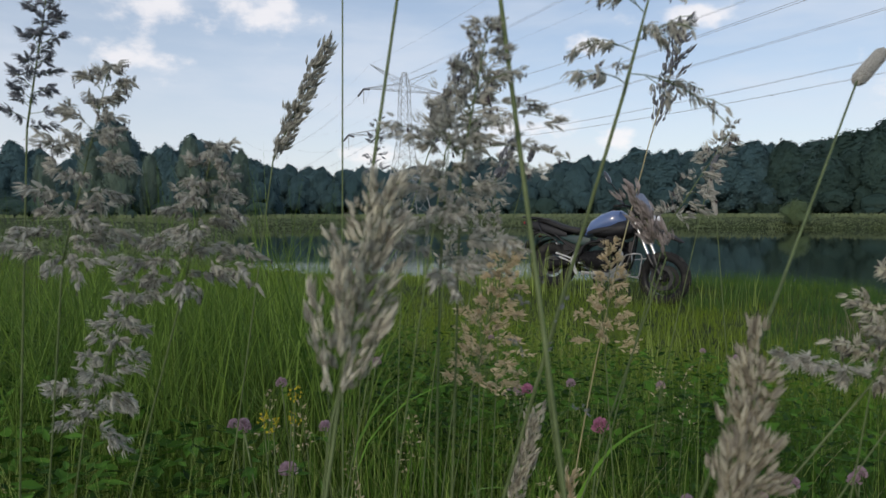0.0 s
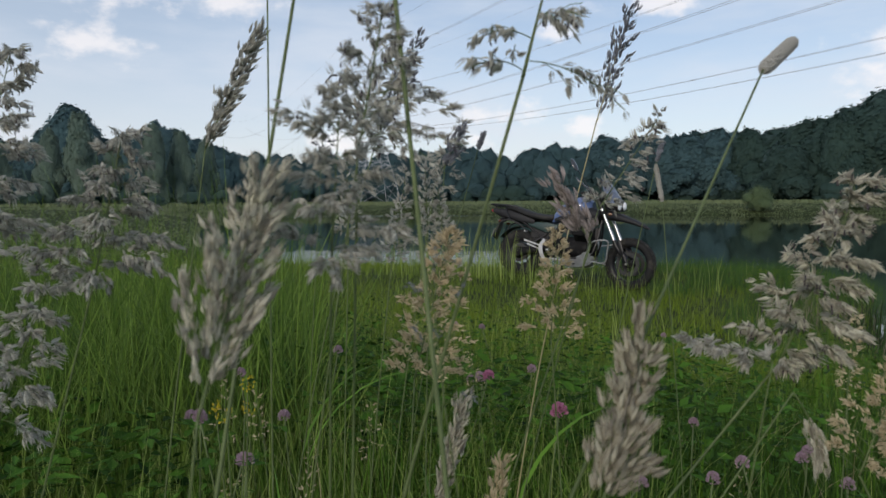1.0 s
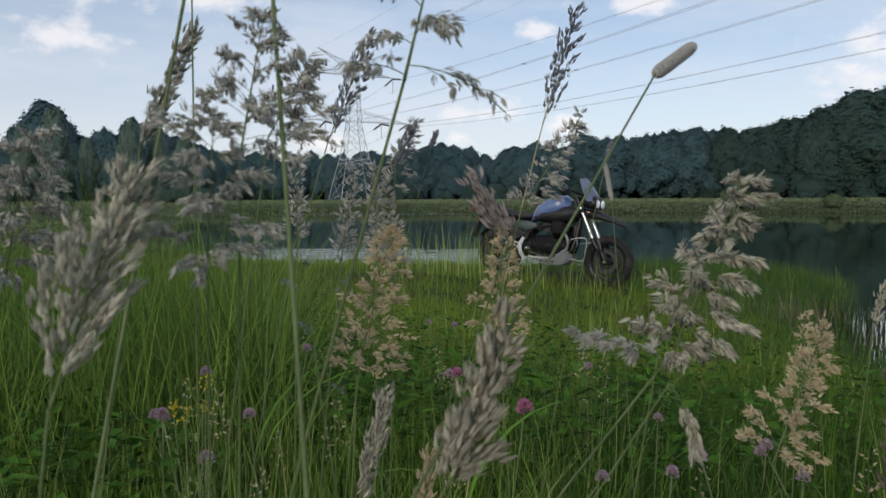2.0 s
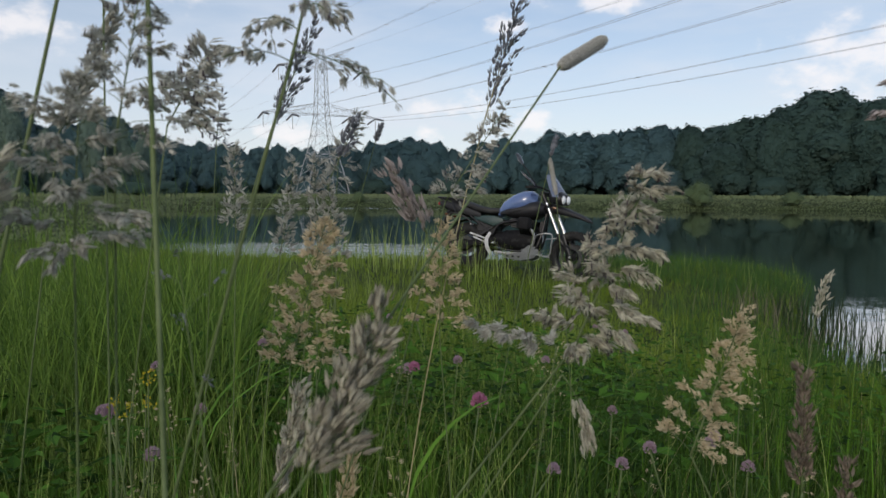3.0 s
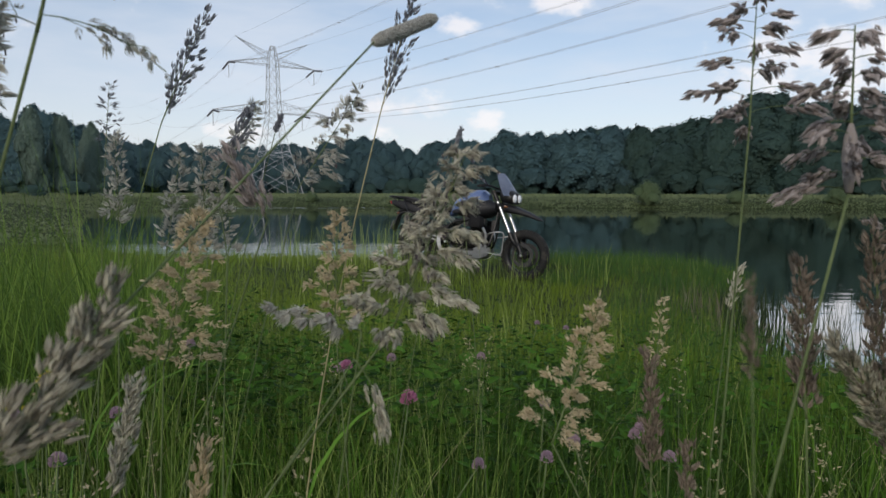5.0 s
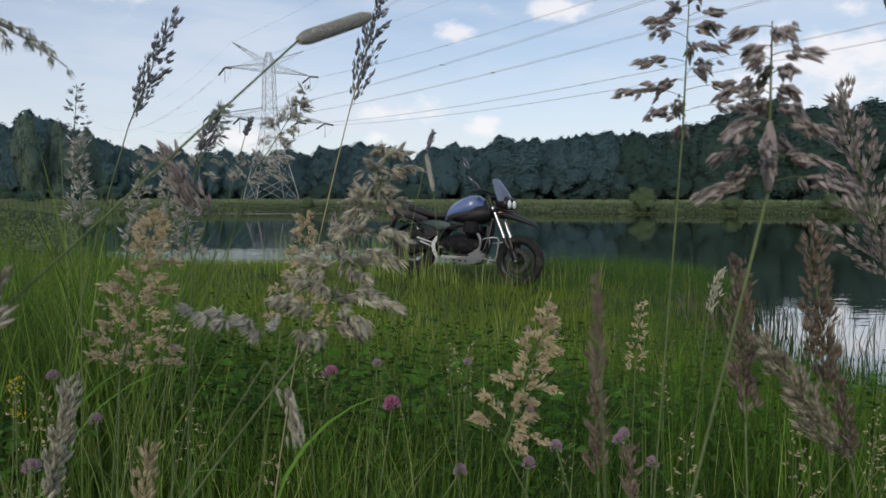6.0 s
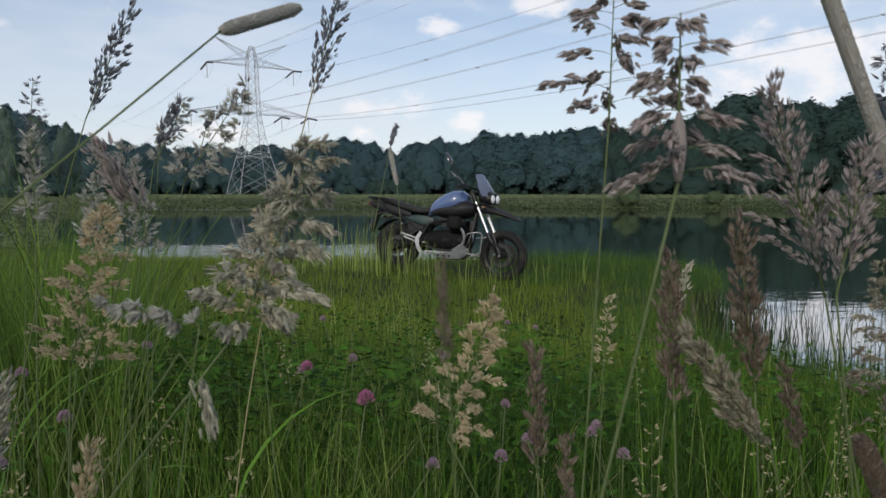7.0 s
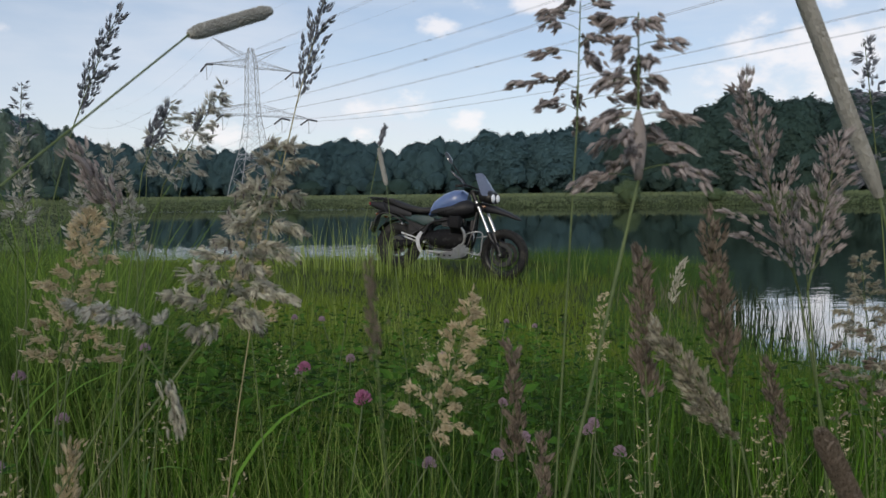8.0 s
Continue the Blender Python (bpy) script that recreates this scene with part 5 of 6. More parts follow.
grass_plant("lobes", M_RED, (0.3460, 0.2600, 1.2670), (0.3700, 0.2600, 1.1970), (0.3790, 0.2600, 1.1590), 0.0300, 22, 0.0038, "reddish-brown meadow grass with drooping spikelets", 129, per=18, droop=0.3, thick=0.000546)
grass_plant("lobes", M_RED, (0.3670, 0.2400, 1.2480), (0.3580, 0.2400, 1.2010), (0.3630, 0.2400, 1.1660), 0.0215, 15, 0.0036, "reddish-brown meadow grass with drooping spikelets", 130, per=18, droop=0.3, thick=0.000496)
grass_plant("open", M_DARK, (0.4780, 0.3600, 1.3110), (0.4900, 0.3600, 1.2370), (0.4990, 0.3600, 1.1670), 0.0119, 21, 0.0050, "slate-dark slender meadow grass head against the sky", 131, per=11, droop=0.25, thick=0.00053)
grass_plant("timothy", M_TIMOTHY, (0.3810, 0.2890, 1.3290), (0.4270, 0.2890, 1.2310), (0.4490, 0.2890, 1.1630), 0.0038, 9500, 0.0007, "timothy grass with a dense grey-green cylindrical head", 132, thick=0.0009)
grass_plant("timothy", M_TIMOTHY, (0.2410, 0.6000, 1.2720), (0.2470, 0.6000, 1.2420), (0.2590, 0.6000, 1.1130), 0.0020, 260, 0.0015, "timothy grass with a dense grey-green cylindrical head", 133, thick=0.000511)
grass_plant("timothy", M_DARK, (0.2470, 0.6000, 1.2910), (0.2420, 0.6000, 1.2740), (0.2260, 0.6000, 1.1990), 0.0019, 60, 0.0028, "slate-dark slender meadow grass head against the sky", 134, thick=0.000465)
grass_plant("open", M_FOG, (0.0450, 0.5200, 1.2650), (0.0340, 0.5200, 1.2000), (0.0290, 0.5200, 1.1550), 0.0104, 24, 0.0047, "mauve-grey flowering meadow grass with an open panicle", 135, per=10, thick=0.000597, droop=0.1)
grass_plant("open", M_FOG, (0.0580, 0.5200, 1.2680), (0.0600, 0.5200, 1.1990), (0.0590, 0.5200, 1.1540), 0.0104, 24, 0.0047, "mauve-grey flowering meadow grass with an open panicle", 136, per=10, thick=0.000597, droop=0.1)
grass_plant("open", M_FOG, (0.0660, 0.5200, 1.2570), (0.0730, 0.5200, 1.1950), (0.0710, 0.5200, 1.1460), 0.0104, 24, 0.0047, "mauve-grey flowering meadow grass with an open panicle", 137, per=10, thick=0.000597, droop=0.1)
grass_plant("open", M_FOG, (0.0040, 0.5200, 1.2730), (0.0040, 0.5200, 1.2150), (0.0020, 0.5200, 1.1560), 0.0104, 24, 0.0047, "mauve-grey flowering meadow grass with an open panicle", 138, per=10, thick=0.000597, droop=0.1)
grass_plant("open", M_DARK, (-0.0250, 0.6000, 1.3200), (-0.0290, 0.6000, 1.2750), (-0.0340, 0.6000, 1.2030), 0.0102, 16, 0.0051, "slate-dark slender meadow grass head against the sky", 139, per=5, droop=0.2, thick=0.000465)
grass_plant("open", M_FOG, (0.0870, 0.5800, 1.3040), (0.0630, 0.5800, 1.2540), (0.0520, 0.5800, 1.1860), 0.0143, 16, 0.0059, "mauve-grey flowering meadow grass with an open panicle", 140, per=9, droop=0.3, thick=0.000672)
grass_plant("spike", M_DARK, (0.0830, 0.5640, 1.2980), (0.0710, 0.5640, 1.2680), (0.0690, 0.5640, 1.2360), 0.0052, 13, 0.0061, "slate-dark slender meadow grass head against the sky", 141, per=7, thick=0.000435)
grass_plant("timothy", M_DARK, (0.1030, 0.6000, 1.2990), (0.0980, 0.6000, 1.2850), (0.0870, 0.6000, 1.2450), 0.0019, 60, 0.0028, "slate-dark slender meadow grass head against the sky", 142, thick=0.000465)
grass_plant("cluster", M_TAWNY, (0.4290, 0.3000, 1.2060), (0.4370, 0.3000, 1.1480), (0.4400, 0.3000, 1.1130), 0.0215, 26, 0.0029, "buff feathery meadow grass head on a green stem", 143, per=16, droop=0.25, thick=0.000431)
grass_plant("open", M_GOLD, (0.4970, 0.7500, 1.1230), (0.4910, 0.7500, 1.0470), (0.4890, 0.7500, 0.9430), 0.0165, 18, 0.0059, "straw-coloured meadow grass with a loose ripe panicle", 144, per=8, droop=0.3, thick=0.000884)
grass_plant("spike", M_PLUME, (0.6170, 0.8000, 1.1490), (0.6040, 0.8000, 1.0990), (0.5970, 0.8000, 1.0220), 0.0063, 21, 0.0074, "buff feathery meadow grass head on a green stem", 145, per=6, thick=0.000947)
grass_plant("plume", M_PLUME, (0.0790, 0.3000, 1.1680), (0.0690, 0.3000, 1.1260), (0.0680, 0.3000, 1.1030), 0.0047, 24, 0.0044, "buff feathery meadow grass head on a green stem", 146, per=12, thick=0.000431)
grass_plant("plume", M_GOLD, (0.0960, 0.3300, 1.1320), (0.0910, 0.3300, 1.0960), (0.0890, 0.3300, 1.0750), 0.0072, 18, 0.0041, "straw-coloured meadow grass with a loose ripe panicle", 147, per=11, thick=0.000481)
grass_plant("lobes", M_BROWN, (0.2695, 0.2865, 1.1750), (0.2715, 0.2865, 1.1280), (0.2720, 0.2865, 1.1000), 0.0075, 16, 0.0037, "brown narrow meadow grass spike on a green stem", 148, per=14, thick=0.000507, droop=0.0)
grass_plant("cluster", M_FOG, (0.0980, 0.2040, 1.2990), (0.0910, 0.2040, 1.2710), (0.0760, 0.2040, 1.2190), 0.0263, 9, 0.0036, "mauve-grey flowering meadow grass with an open panicle", 149, per=8, droop=0.45, anthers=True, thick=0.000591)
bare_stem((0.0580, 0.2080, 1.3300), (0.0892, 0.1214, 1.0500), "green grass stem rising past the view", 0.00060, 150)
bare_stem((0.0422, 0.2203, 1.3300), (0.0303, 0.1908, 1.2200), "thin green grass stem rising past the view", 0.00050, 151)
bare_stem((0.0039, 0.3207, 1.4000), (0.0042, 0.3136, 1.2800), "fine pale grass stem rising past the view", 0.00040, 152)
grass_plant("timothy", M_TIMOTHY, (0.1851, 0.2702, 1.2939), (0.1643, 0.2457, 1.2801), (0.0001, 0.0477, 1.0700), 0.0023, 2600, 0.0009, "timothy grass with a dense grey-green cylindrical head", 155, thick=0.00045)
grass_plant("open", M_DARK, (0.0700, 0.1870, 1.2290), (0.0730, 0.1870, 1.2000), (0.0750, 0.1870, 1.1860), 0.0223, 6, 0.0013, "slate-dark slender meadow grass head against the sky", 153, per=10, droop=0.12, thick=0.000234)
grass_plant("sparse", M_BROWN, (0.4050, 0.2800, 1.1770), (0.4160, 0.2800, 1.1370), (0.4190, 0.2800, 1.1080), 0.0189, 12, 0.0040, "brown narrow meadow grass spike on a green stem", 154, per=6, droop=0.25, thick=0.000397)


# ---- clovers and herbs ----
M_CLOVER = material("clover_pink", (0.36, 0.10, 0.22), (0.62, 0.28, 0.42), 400.0, 0.6, island=0.6, thin=0.3)
M_CLOVER_PALE = material("clover_mauve", (0.30, 0.19, 0.26), (0.52, 0.40, 0.46), 400.0, 0.6, island=0.6, thin=0.3)
M_HERB = material("herb_leaf", (0.004, 0.018, 0.003), (0.085, 0.200, 0.026), 50.0, 0.65, island=0.85, thin=0.2, sheen=0.08)
M_YELLOW = material("yellow_petals", (0.45, 0.36, 0.01), (0.65, 0.55, 0.03), 300.0, 0.6, island=0.5, thin=0.3)


def leaf_into(v, f, p, d, n, length, width):
    d = d.normalized()
    u = d.cross(n).normalized()
    k = u.cross(d)
    i = len(v)
    v += [p, p + d * length * 0.4 + u * width * 0.5 + k * width * 0.15, p + d * length * 0.45, p + d * length * 0.4 - u * width * 0.5 + k * width * 0.15, p + d * length]
    f += [(i, i + 1, i + 2), (i, i + 2, i + 3), (i + 1, i + 4, i + 2), (i + 2, i + 4, i + 3)]


def clover(head, radius, mat, seed, label):
    r = np.random.default_rng(seed)
    head = Vector(head)
    foot = head + Vector((r.normal() * 0.05, r.normal() * 0.05, 0))
    foot.z = float(ground_z(foot.xy)[0]) - 0.01
    plant = new("red_clover")
    plant.location = foot
    top = head - foot
    v, f = [], []
    pts = spline([(0, 0, 0), top * 0.5 + Vector((r.normal() * 0.02, r.normal() * 0.02, 0)), top], 10)
    tube_into(v, f, pts, 0.0013, 5)
    st = new("stem", mesh_of("stem", v, f, M_STEM, True))
    st.parent = plant
    v, f = [], []
    for k in range(110):
        d = Vector(r.normal(size=3)).normalized()
        if d.z < -0.35:
            d.z = -d.z
        spikelet_into(v, f, top + Vector((d.x * 0.55, d.y * 0.55, d.z * 0.75 - 0.15)) * radius, d + Vector((0, 0, 0.75)), radius * 0.5, radius * 0.2, 0.15, r, False)
    fl = new("flower_head", mesh_of("flower_head", v, f, mat))
    fl.parent = plant
    v, f = [], []
    for k in range(6):
        p = pts[2 + k] if k < 5 else pts[9] * 0.97
        a = r.uniform(0, 6.28)
        for j in range(3):
            d = Vector((math.cos(a + (j - 1) * 0.9), math.sin(a + (j - 1) * 0.9), r.uniform(-0.1, 0.4)))
            leaf_into(v, f, p + Vector((math.cos(a), math.sin(a), 0.2)) * 0.012, d, Vector((0, 0, 1)), 0.026, 0.013)
    lf = new("leaves", mesh_of("leaves", v, f, M_HERB))
    lf.parent = plant
    tagged(plant, label, "clover", "red clovers in the meadow")


def yellow_herb(top, seed):
    r = np.random.default_rng(seed)
    top = Vector(top)
    foot = Vector((top.x, top.y, float(ground_z(top.xy)[0]) - 0.01))
    plant = new("yellow_bedstraw")
    plant.location = foot
    for k in range(4):
        sv, sf, fv, ff, lv, lf = [], [], [], [], [], []
        end = top - foot + Vector((r.normal() * 0.012, r.normal() * 0.012, -0.03 * k * r.random()))
        pts = spline([(0, 0, 0), end * 0.5 + Vector((r.normal() * 0.01, r.normal() * 0.01, 0)), end], 10)
        tube_into(sv, sf, pts, 0.0007, 5)
        for j in range(16):
            c = pts[9] + Vector((r.normal() * 0.0032, r.normal() * 0.0032, -0.014 * r.random()))
            spikelet_into(fv, ff, c, Vector(r.normal(size=3)) + Vector((0, 0, 0.5)), 0.0032, 0.0018, 0.5, r, False)
        for j in range(9):
            p = pts[int(r.integers(3, 9))]
            leaf_into(lv, lf, p, Vector((r.normal(), r.normal(), 0.2)), Vector((0, 0, 1)), 0.016, 0.003)
        stalk = new("stem", mesh_of("stem", sv, sf, M_STEM))
        stalk.parent = plant
        for nm, v, f, m in (("flower_cluster", fv, ff, M_YELLOW), ("leaves", lv, lf, M_HERB)):
            o = new(nm, mesh_of(nm, v, f, m))
            o.parent = stalk
    tagged(plant, "small yellow wildflower cluster on thin green stems", "wildflower")


scatter = np.random.default_rng(77)
for k in range(30):
    az, dist = radians(scatter.uniform(-30, 46) if k % 3 else scatter.uniform(22, 46)), scatter.uniform(0.55, 1.25)
    x, y = 0.16 + dist * math.sin(az), 0.04 + dist * math.cos(az)
    z = float(ground_z((x, y))[0])
    high, lx, ly = scatter.uniform(0.34, 0.5), scatter.normal() * 0.03, scatter.normal() * 0.03
    head = scatter.uniform(0.05, 0.09)
    grass_plant("open", M_GOLD, (x + lx, y + ly, z + high), (x + lx * 0.7, y + ly * 0.7, z + high - head), (x, y, z + high * 0.3), head * 0.3, 13, 0.0045,
                "slender meadow grass with small pale scattered spikelets", 500 + k, per=4, droop=0.25, thick=0.0006)

clover((0.2410, 1.0640, 0.9220), 0.0155, M_CLOVER, 301, "pink red clover flower on a leafy green stem")
clover((0.1450, 1.2630, 0.9260), 0.0125, M_CLOVER, 302, "pink red clover flower on a leafy green stem")
clover((-0.1340, 1.3000, 0.9660), 0.0105, M_CLOVER_PALE, 303, "faded mauve clover flower among meadow grass")
clover((0.0920, 1.9000, 0.9040), 0.0105, M_CLOVER_PALE, 304, "faded mauve clover flower among meadow grass")
clover((0.1640, 1.9000, 0.8970), 0.0105, M_CLOVER_PALE, 305, "faded mauve clover flower among meadow grass")
clover((0.4950, 1.2000, 0.8590), 0.0105, M_CLOVER_PALE, 306, "faded mauve clover flower among meadow grass")
clover((0.5850, 0.9000, 0.8770), 0.0105, M_CLOVER_PALE, 307, "faded mauve clover flower among meadow grass")
clover((0.5860, 1.0000, 0.8830), 0.0105, M_CLOVER_PALE, 308, "faded mauve clover flower among meadow grass")
clover((0.7590, 2.2000, 0.8120), 0.0105, M_CLOVER_PALE, 309, "faded mauve clover flower among meadow grass")
clover((0.8250, 2.1000, 0.8130), 0.0105, M_CLOVER_PALE, 310, "faded mauve clover flower among meadow grass")
clover((-0.2560, 1.1000, 0.9740), 0.0105, M_CLOVER_PALE, 311, "faded mauve clover flower among meadow grass")
clover((-0.2470, 0.9000, 0.9690), 0.0105, M_CLOVER_PALE, 312, "faded mauve clover flower among meadow grass")
clover((0.2280, 1.3000, 0.9290), 0.0105, M_CLOVER_PALE, 313, "faded mauve clover flower among meadow grass")
clover((0.4180, 1.4000, 0.9020), 0.0105, M_CLOVER_PALE, 314, "faded mauve clover flower among meadow grass")
clover((0.4120, 0.9000, 0.8850), 0.0105, M_CLOVER_PALE, 315, "faded mauve clover flower among meadow grass")
clover((0.3200, 0.9000, 0.8800), 0.0105, M_CLOVER_PALE, 316, "faded mauve clover flower among meadow grass")
clover((-0.1630, 1.0000, 0.9370), 0.0105, M_CLOVER_PALE, 317, "faded mauve clover flower among meadow grass")
clover((-0.2460, 0.9000, 0.9660), 0.0105, M_CLOVER_PALE, 318, "faded mauve clover flower among meadow grass")
clover((0.1350, 1.4000, 0.8910), 0.0105, M_CLOVER_PALE, 319, "faded mauve clover flower among meadow grass")
clover((0.4490, 0.9000, 0.9060), 0.0105, M_CLOVER_PALE, 320, "faded mauve clover flower among meadow grass")
clover((-0.1770, 0.8500, 0.9310), 0.0105, M_CLOVER_PALE, 321, "faded mauve clover flower among meadow grass")
clover((-0.2970, 1.0000, 0.9370), 0.0105, M_CLOVER_PALE, 322, "faded mauve clover flower among meadow grass")
clover((0.5780, 1.0000, 0.8730), 0.0105, M_CLOVER_PALE, 323, "faded mauve clover flower among meadow grass")
clover((0.1200, 1.5000, 0.8580), 0.0105, M_CLOVER_PALE, 324, "faded mauve clover flower among meadow grass")
clover((-0.1580, 0.8000, 0.9500), 0.0105, M_CLOVER_PALE, 325, "faded mauve clover flower among meadow grass")
clover((0.1350, 1.3000, 0.9120), 0.0105, M_CLOVER_PALE, 326, "faded mauve clover flower among meadow grass")
yellow_herb((-0.1370, 0.7000, 1.0740), 371)


# ---- the meadow's grass ----
EYE_XY = np.array((0.13, 0.04))


def fan(n, r0, r1, a0, a1, power=1.0):
    """Random places in a fan in front of the viewer."""
    rr = r0 * (r1 / r0) ** (rng.random(n) ** power)
    az = np.radians(rng.uniform(a0, a1, n))
    return EYE_XY + np.stack([rr * np.sin(az), rr * np.cos(az)], -1)


def blades(name, p, h, w, bend, mat, label, category="grass", segs=3, soft=0.0):
    """Thin tapered bent blades, one island each. soft: how far their shading follows the sward as a whole."""
    n = len(p)
    z = ground_z(p) - 0.01
    az, face = rng.uniform(0, 2 * np.pi, n), rng.uniform(-0.5 * np.pi, 0.5 * np.pi, n)
    lean = np.stack([np.cos(az), np.sin(az)], -1)
    flat = np.stack([np.cos(face), np.sin(face)], -1)
    rows = []
    for k in range(segs + 1):
        s = k / segs
        xy = p + lean * (h * bend * s ** 2)[:, None]
        zz = z + h * s * (1 - 0.35 * bend * s)
        half = w * 0.5 * (1 - s ** 1.6)
        if k < segs:
            rows.append(np.c_[xy - flat * half[:, None], zz])
            rows.append(np.c_[xy + flat * half[:, None], zz])
        else:
            rows.append(np.c_[xy, zz])
    nv = len(rows)
    v = np.stack(rows, 1).reshape(-1, 3)
    one = [(2 * k, 2 * k + 1, 2 * k + 3, 2 * k + 2) for k in range(segs - 1)]
    quads = (np.array(one)[None] + (np.arange(n) * nv)[:, None, None]).reshape(-1, 4)
    tris = np.array([[2 * segs - 2, 2 * segs - 1, 2 * segs]]) + (np.arange(n) * nv)[:, None]
    me = bpy.data.meshes.new(name)
    me.vertices.add(len(v))
    me.vertices.foreach_set("co", v.ravel())
    loops = np.r_[quads.ravel(), tris.ravel()]
    me.loops.add(len(loops))
    me.loops.foreach_set("vertex_index", loops)
    starts = np.r_[np.arange(len(quads)) * 4, len(quads) * 4 + np.arange(len(tris)) * 3]
    me.polygons.add(len(starts))
    me.polygons.foreach_set("loop_start", starts)
    me.polygons.foreach_set("use_smooth", np.ones(len(starts), bool))
    me.update(calc_edges=True)
    me.validate()
    me.materials.append(mat)
    if soft:
        own = np.stack([np.sin(face), -np.cos(face), np.zeros(n)], -1) * (1 - soft) + np.array((0, 0, soft)) + rng.normal(size=(n, 3)) * 0.12
        own /= np.linalg.norm(own, axis=1)[:, None]
        me.normals_split_custom_set_from_vertices([tuple(q) for q in np.repeat(own, nv, 0)])
    return tagged(new(name, me), label, category, kind="stuff")


def land(p, least=0.02):
    return p[shore_distance(p) > least]


def patches(p, scale, seed):
    """A slow variation over the ground, 0 to 1."""
    q = np.array([noise.noise(Vector((x * scale + seed, y * scale, seed))) for x, y in p])
    return np.clip(0.5 + 0.9 * q, 0, 1)


p = land(fan(40000, 0.5, 3.6, -44, 52))
patch = patches(p, 2.2, 3.0)
turn = np.degrees(np.arctan2(p[:, 0] - EYE_XY[0], p[:, 1] - EYE_XY[1]))
thin = np.where((turn > 11) & (turn < 36), 0.5, 1.0)
keep = rng.random(len(p)) < thin * (0.35 + 0.65 * patch * patches(p, 5.0, 1.0))
p, patch = p[keep], patch[keep]
h = rng.uniform(0.12, 0.34, len(p)) + 0.14 * patch
blades("near_grass", p, h, rng.uniform(0.0016, 0.0060, len(p)) + 0.003 * (rng.random(len(p)) < 0.12), 0.04 + 0.8 * rng.random(len(p)) ** 2.2, M_BLADE, "dense green meadow grass blades beside the path", segs=4)
p = land(fan(14000, 0.3, 5.0, 52, 316))
blades("grass_behind", p, rng.uniform(0.14, 0.42, len(p)), rng.uniform(0.002, 0.005, len(p)), rng.uniform(0.05, 0.8, len(p)), M_BLADE, "dense green meadow grass blades beside the path")
p = land(fan(12000, 4.0, 22.0, 52, 314))
blades("meadow_behind", p, rng.uniform(0.14, 0.36, len(p)), rng.uniform(0.006, 0.016, len(p)), rng.uniform(0.1, 0.6, len(p)), M_BLADE_FAR, "green meadow grass spreading away from the pond", segs=2)
p = land(fan(800, 0.62, 4.0, -44, 52))
blades("dry_grass", p, rng.uniform(0.2, 0.5, len(p)), rng.uniform(0.001, 0.003, len(p)), rng.uniform(0.1, 1.1, len(p)), M_STEM_DRY, "dry straw-coloured blades among the green grass", segs=4)
p = np.r_[land(fan(500, 0.7, 1.8, -42, -8)), land(fan(3000, 0.65, 5.0, -44, 14)), land(fan(480, 0.65, 5.0, 14, 52))]
blades("grass_culms", p, rng.uniform(0.30, 0.56, len(p)), rng.uniform(0.0011, 0.0022, len(p)), rng.uniform(0.02, 0.45, len(p)), M_CULM, "thin pale green grass stems standing in the meadow", segs=4)
# the rank strip: tall blades and culms
p = land(fan(4200, 1.4, 7.0, -44, -12))
blades("tall_grass", p, rng.uniform(0.40, 0.72, len(p)), rng.uniform(0.003, 0.006, len(p)), rng.uniform(0.05, 0.5, len(p)), M_TALL, "tall rank green grass standing thick in the meadow", segs=4, soft=0.35)
p = land(fan(1500, 1.15, 3.4, -43, -13))
h = rng.uniform(0.52, 0.78, len(p)) + 0.18 * patches(p, 1.4, 11.0)
blades("tall_grass", p, h, rng.uniform(0.0022, 0.0055, len(p)), rng.uniform(0.05, 0.6, len(p)), M_RANK, "tall bright green grass blades and stems in the meadow", segs=5)
p = land(fan(900, 0.8, 2.4, -30, 12))
blades("bright_grass", p, rng.uniform(0.26, 0.46, len(p)), rng.uniform(0.0025, 0.0055, len(p)), rng.uniform(0.05, 0.7, len(p)), M_RANK, "bright green grass blades standing among darker ones", segs=5)
p = land(fan(1500, 4.0, 13.5, -44, 40))
blades("meadow_stalks", p, rng.uniform(0.24, 0.46, len(p)), rng.uniform(0.003, 0.006, len(p)), rng.uniform(0.02, 0.4, len(p)), M_CULM, "thin upright grass stalks round the motorcycle", segs=3)
p = land(fan(84000, 3.0, 17.0, -46, 52))
d = shore_distance(p)
patch = patches(p, 0.9, 5.0) * patches(p, 2.3, 8.0)
blades("mid_grass", p, rng.uniform(0.05, 0.15, len(p)) + 0.16 * patch, rng.uniform(0.0035, 0.0075, len(p)), rng.uniform(0.2, 0.9, len(p)), M_BLADE_FAR, "bright yellow-green meadow grass sloping to the water", segs=2, soft=0.55)
p = fan(60000, 3.5, 19.0, -46, 52)
d = shore_distance(p)
p = p[(d > -0.12) & (d < 1.3)]
tall = np.where((p[:, 1] < 8) & (p[:, 0] > 2), 0.85, 1.0)
keep = (tall == 1) | (rng.random(len(p)) < 0.6)
p, tall = p[keep], tall[keep]
tall = np.where((p[:, 0] > 2.6) & (p[:, 1] > 9), 0.75, tall)
blades("shore_sedge", p, tall * rng.uniform(0.18, 0.48, len(p)), rng.uniform(0.003, 0.0065, len(p)), rng.uniform(0.05, 0.5, len(p)), M_SEDGE, "dark green sedge growing along the water's edge", soft=0.3)
p = rng.uniform((2.7, 8.3), (5.8, 11.5), (6500, 2))
p = p[shore_distance(p) > 0.1]
p = p[patches(p, 1.1, 4.0) > 0.3]
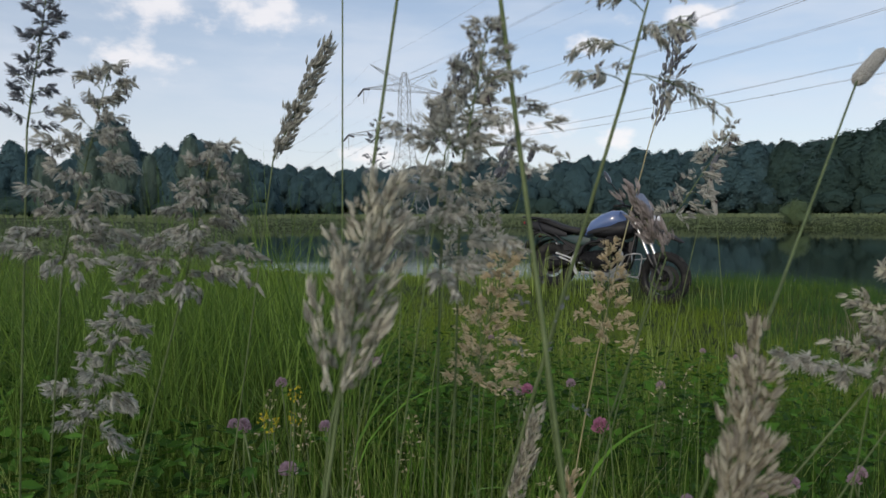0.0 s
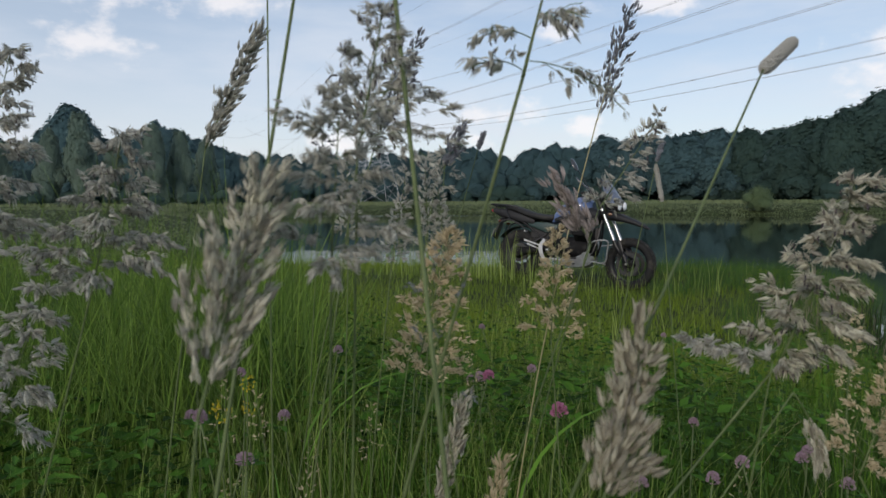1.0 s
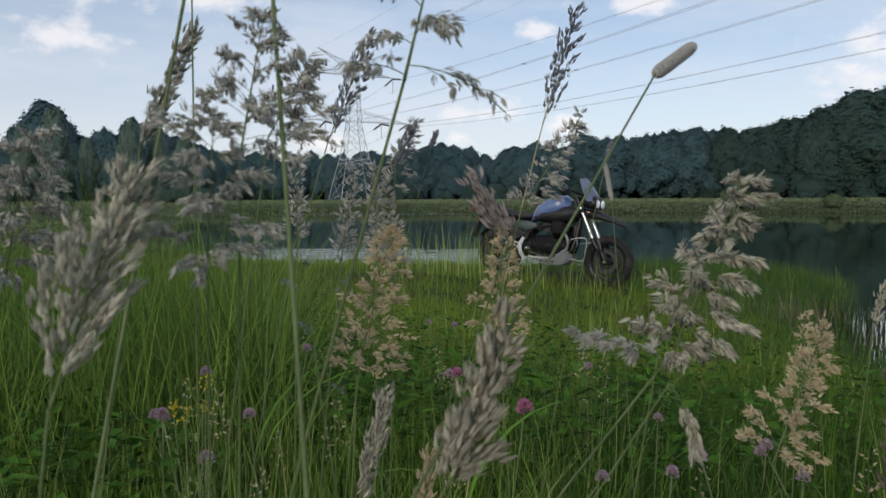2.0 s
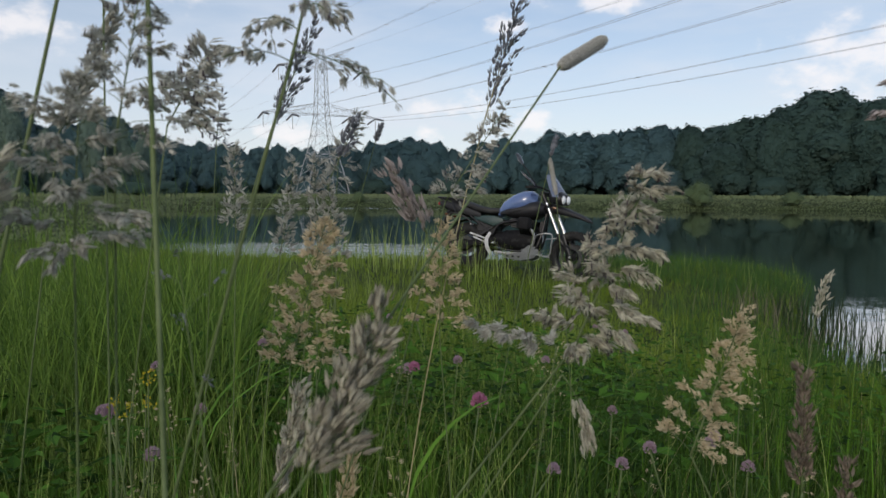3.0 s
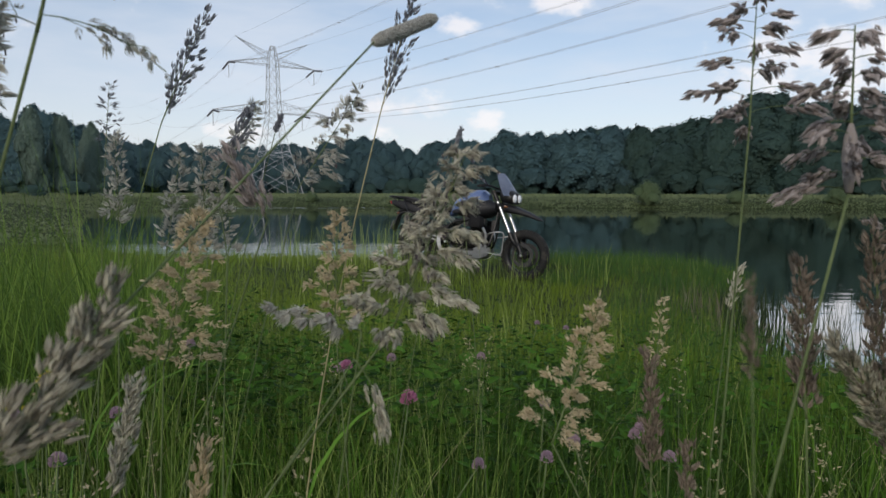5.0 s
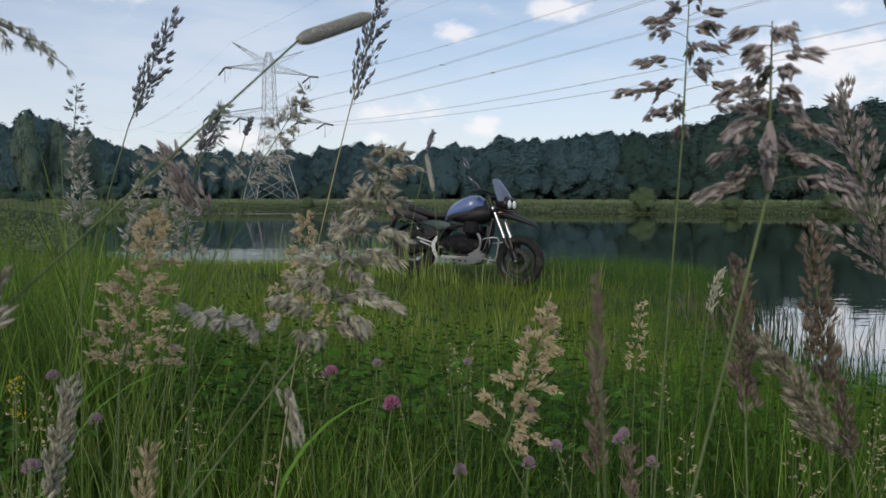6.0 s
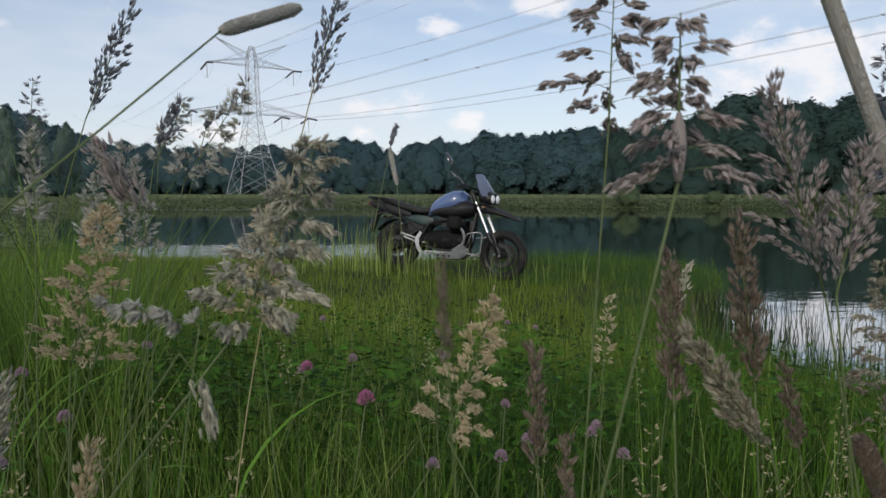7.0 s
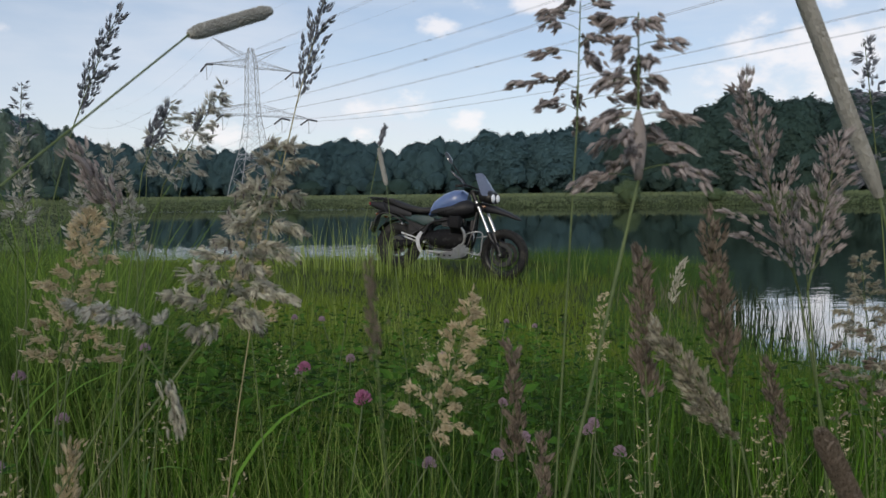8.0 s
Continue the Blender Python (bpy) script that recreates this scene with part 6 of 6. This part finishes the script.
blades("spit_grass", p, rng.uniform(0.14, 0.36, len(p)), rng.uniform(0.003, 0.006, len(p)), rng.uniform(0.1, 0.7, len(p)), M_SEDGE, "lush dark green grass tufts on the spit beside the motorcycle", soft=0.45)
p = np.r_[fan(30000, 18.0, 100.0, -50, 55), fan(90000, 52.0, 92.0, -50, 55, 0.8)]
d = shore_distance(p)
p = p[(d > 0) & (d < 14)]
patch = patches(p, 0.16, 2.0) * patches(p, 0.7, 6.0)
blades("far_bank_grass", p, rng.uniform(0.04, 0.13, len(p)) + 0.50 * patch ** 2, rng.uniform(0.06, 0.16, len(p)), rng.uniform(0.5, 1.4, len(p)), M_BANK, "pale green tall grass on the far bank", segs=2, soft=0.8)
p = fan(26000, 76.0, 185.0, -52, 58)
p = p[shore_distance(p) > 12]
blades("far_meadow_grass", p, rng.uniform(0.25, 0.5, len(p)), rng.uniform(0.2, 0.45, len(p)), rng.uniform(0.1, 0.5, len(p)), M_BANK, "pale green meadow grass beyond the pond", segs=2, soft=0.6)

p = np.r_[rng.uniform((-0.9, 8.6), (1.0, 10.6), (150, 2)), rng.uniform((0.55, 8.7), (1.6, 9.5), (70, 2)), rng.uniform((1.0, 8.3), (3.6, 9.0), (60, 2))]
p = p[shore_distance(p) > -0.4]
blades("reed_stalks", p, rng.uniform(0.45, 0.85, len(p)) * np.where(p[:, 0] > 1, 0.75, 1.0), rng.uniform(0.006, 0.012, len(p)), rng.uniform(0.02, 0.25, len(p)), M_CULM, "pale green reed stalks standing round the motorcycle", segs=4)

p = np.r_[rng.normal((4.05, 7.0), (0.22, 0.3), (110, 2)), rng.normal((3.5, 5.6), (0.2, 0.5), (60, 2))]
p = p[shore_distance(p) > -0.15]
blades("brown_tufts", p, rng.uniform(0.18, 0.45, len(p)), rng.uniform(0.004, 0.008, len(p)), rng.uniform(0.05, 0.5, len(p)), M_BROWN, "brownish dry tufts of grass at the water's edge", segs=3)

p = rng.uniform((3.0, 3.4), (6.8, 7.6), (5200, 2))
d = shore_distance(p)
p = p[(d > -1.7) & (d < 0.25) & (rng.random(len(p)) < np.exp(np.minimum(d, 0) * 1.1))][:900]
deep = np.maximum(0.0, WATER - ground_z(p))
blades("inlet_reeds", p, deep + rng.uniform(0.12, 0.42, len(p)), rng.uniform(0.009, 0.020, len(p)), rng.uniform(0.02, 0.3, len(p)), M_REED, "dark broad reed leaves standing in the shallow inlet", segs=3)
p = np.r_[land(fan(1700, 1.8, 5.0, 22, 47))]
blades("inlet_meadow_grass", p, rng.uniform(0.14, 0.34, len(p)), rng.uniform(0.0025, 0.0055, len(p)), rng.uniform(0.1, 0.8, len(p)), M_TALL, "olive green meadow grass beside the inlet", segs=3)

p = land(fan(5200, 0.8, 3.2, 5, 33))
blades("lush_grass", p, rng.uniform(0.18, 0.40, len(p)), rng.uniform(0.0025, 0.006, len(p)), rng.uniform(0.1, 0.8, len(p)), M_SEDGE, "lush dark green grass standing thick in the meadow", segs=4, soft=0.2)

# broad leaves low in the sward
p = np.r_[land(fan(34000, 0.9, 3.6, -44, 52)), land(fan(10000, 0.5, 5.0, 52, 316))]
turn = np.degrees(np.arctan2(p[:, 0] - EYE_XY[0], p[:, 1] - EYE_XY[1]))
p = p[(patches(p, 1.6, 9.0) > 0.4) & ((turn < 20) | (rng.random(len(p)) < 0.35))]
v, f = [], []
for (x, y), z in zip(p, ground_z(p)):
    a, up = rng.uniform(0, 6.28), rng.uniform(0.06, 0.40)
    leaf_into(v, f, Vector((x, y, z + up)), Vector((math.cos(a), math.sin(a), rng.uniform(-0.2, 0.5))), Vector((*rng.normal(0, 0.45, 2), 1)), rng.uniform(0.014, 0.042), rng.uniform(0.007, 0.020))
tagged(new("clover_leaves", mesh_of("clover_leaves", v, f, M_HERB)), "dark green clover leaves low in the meadow", "clover", kind="stuff")
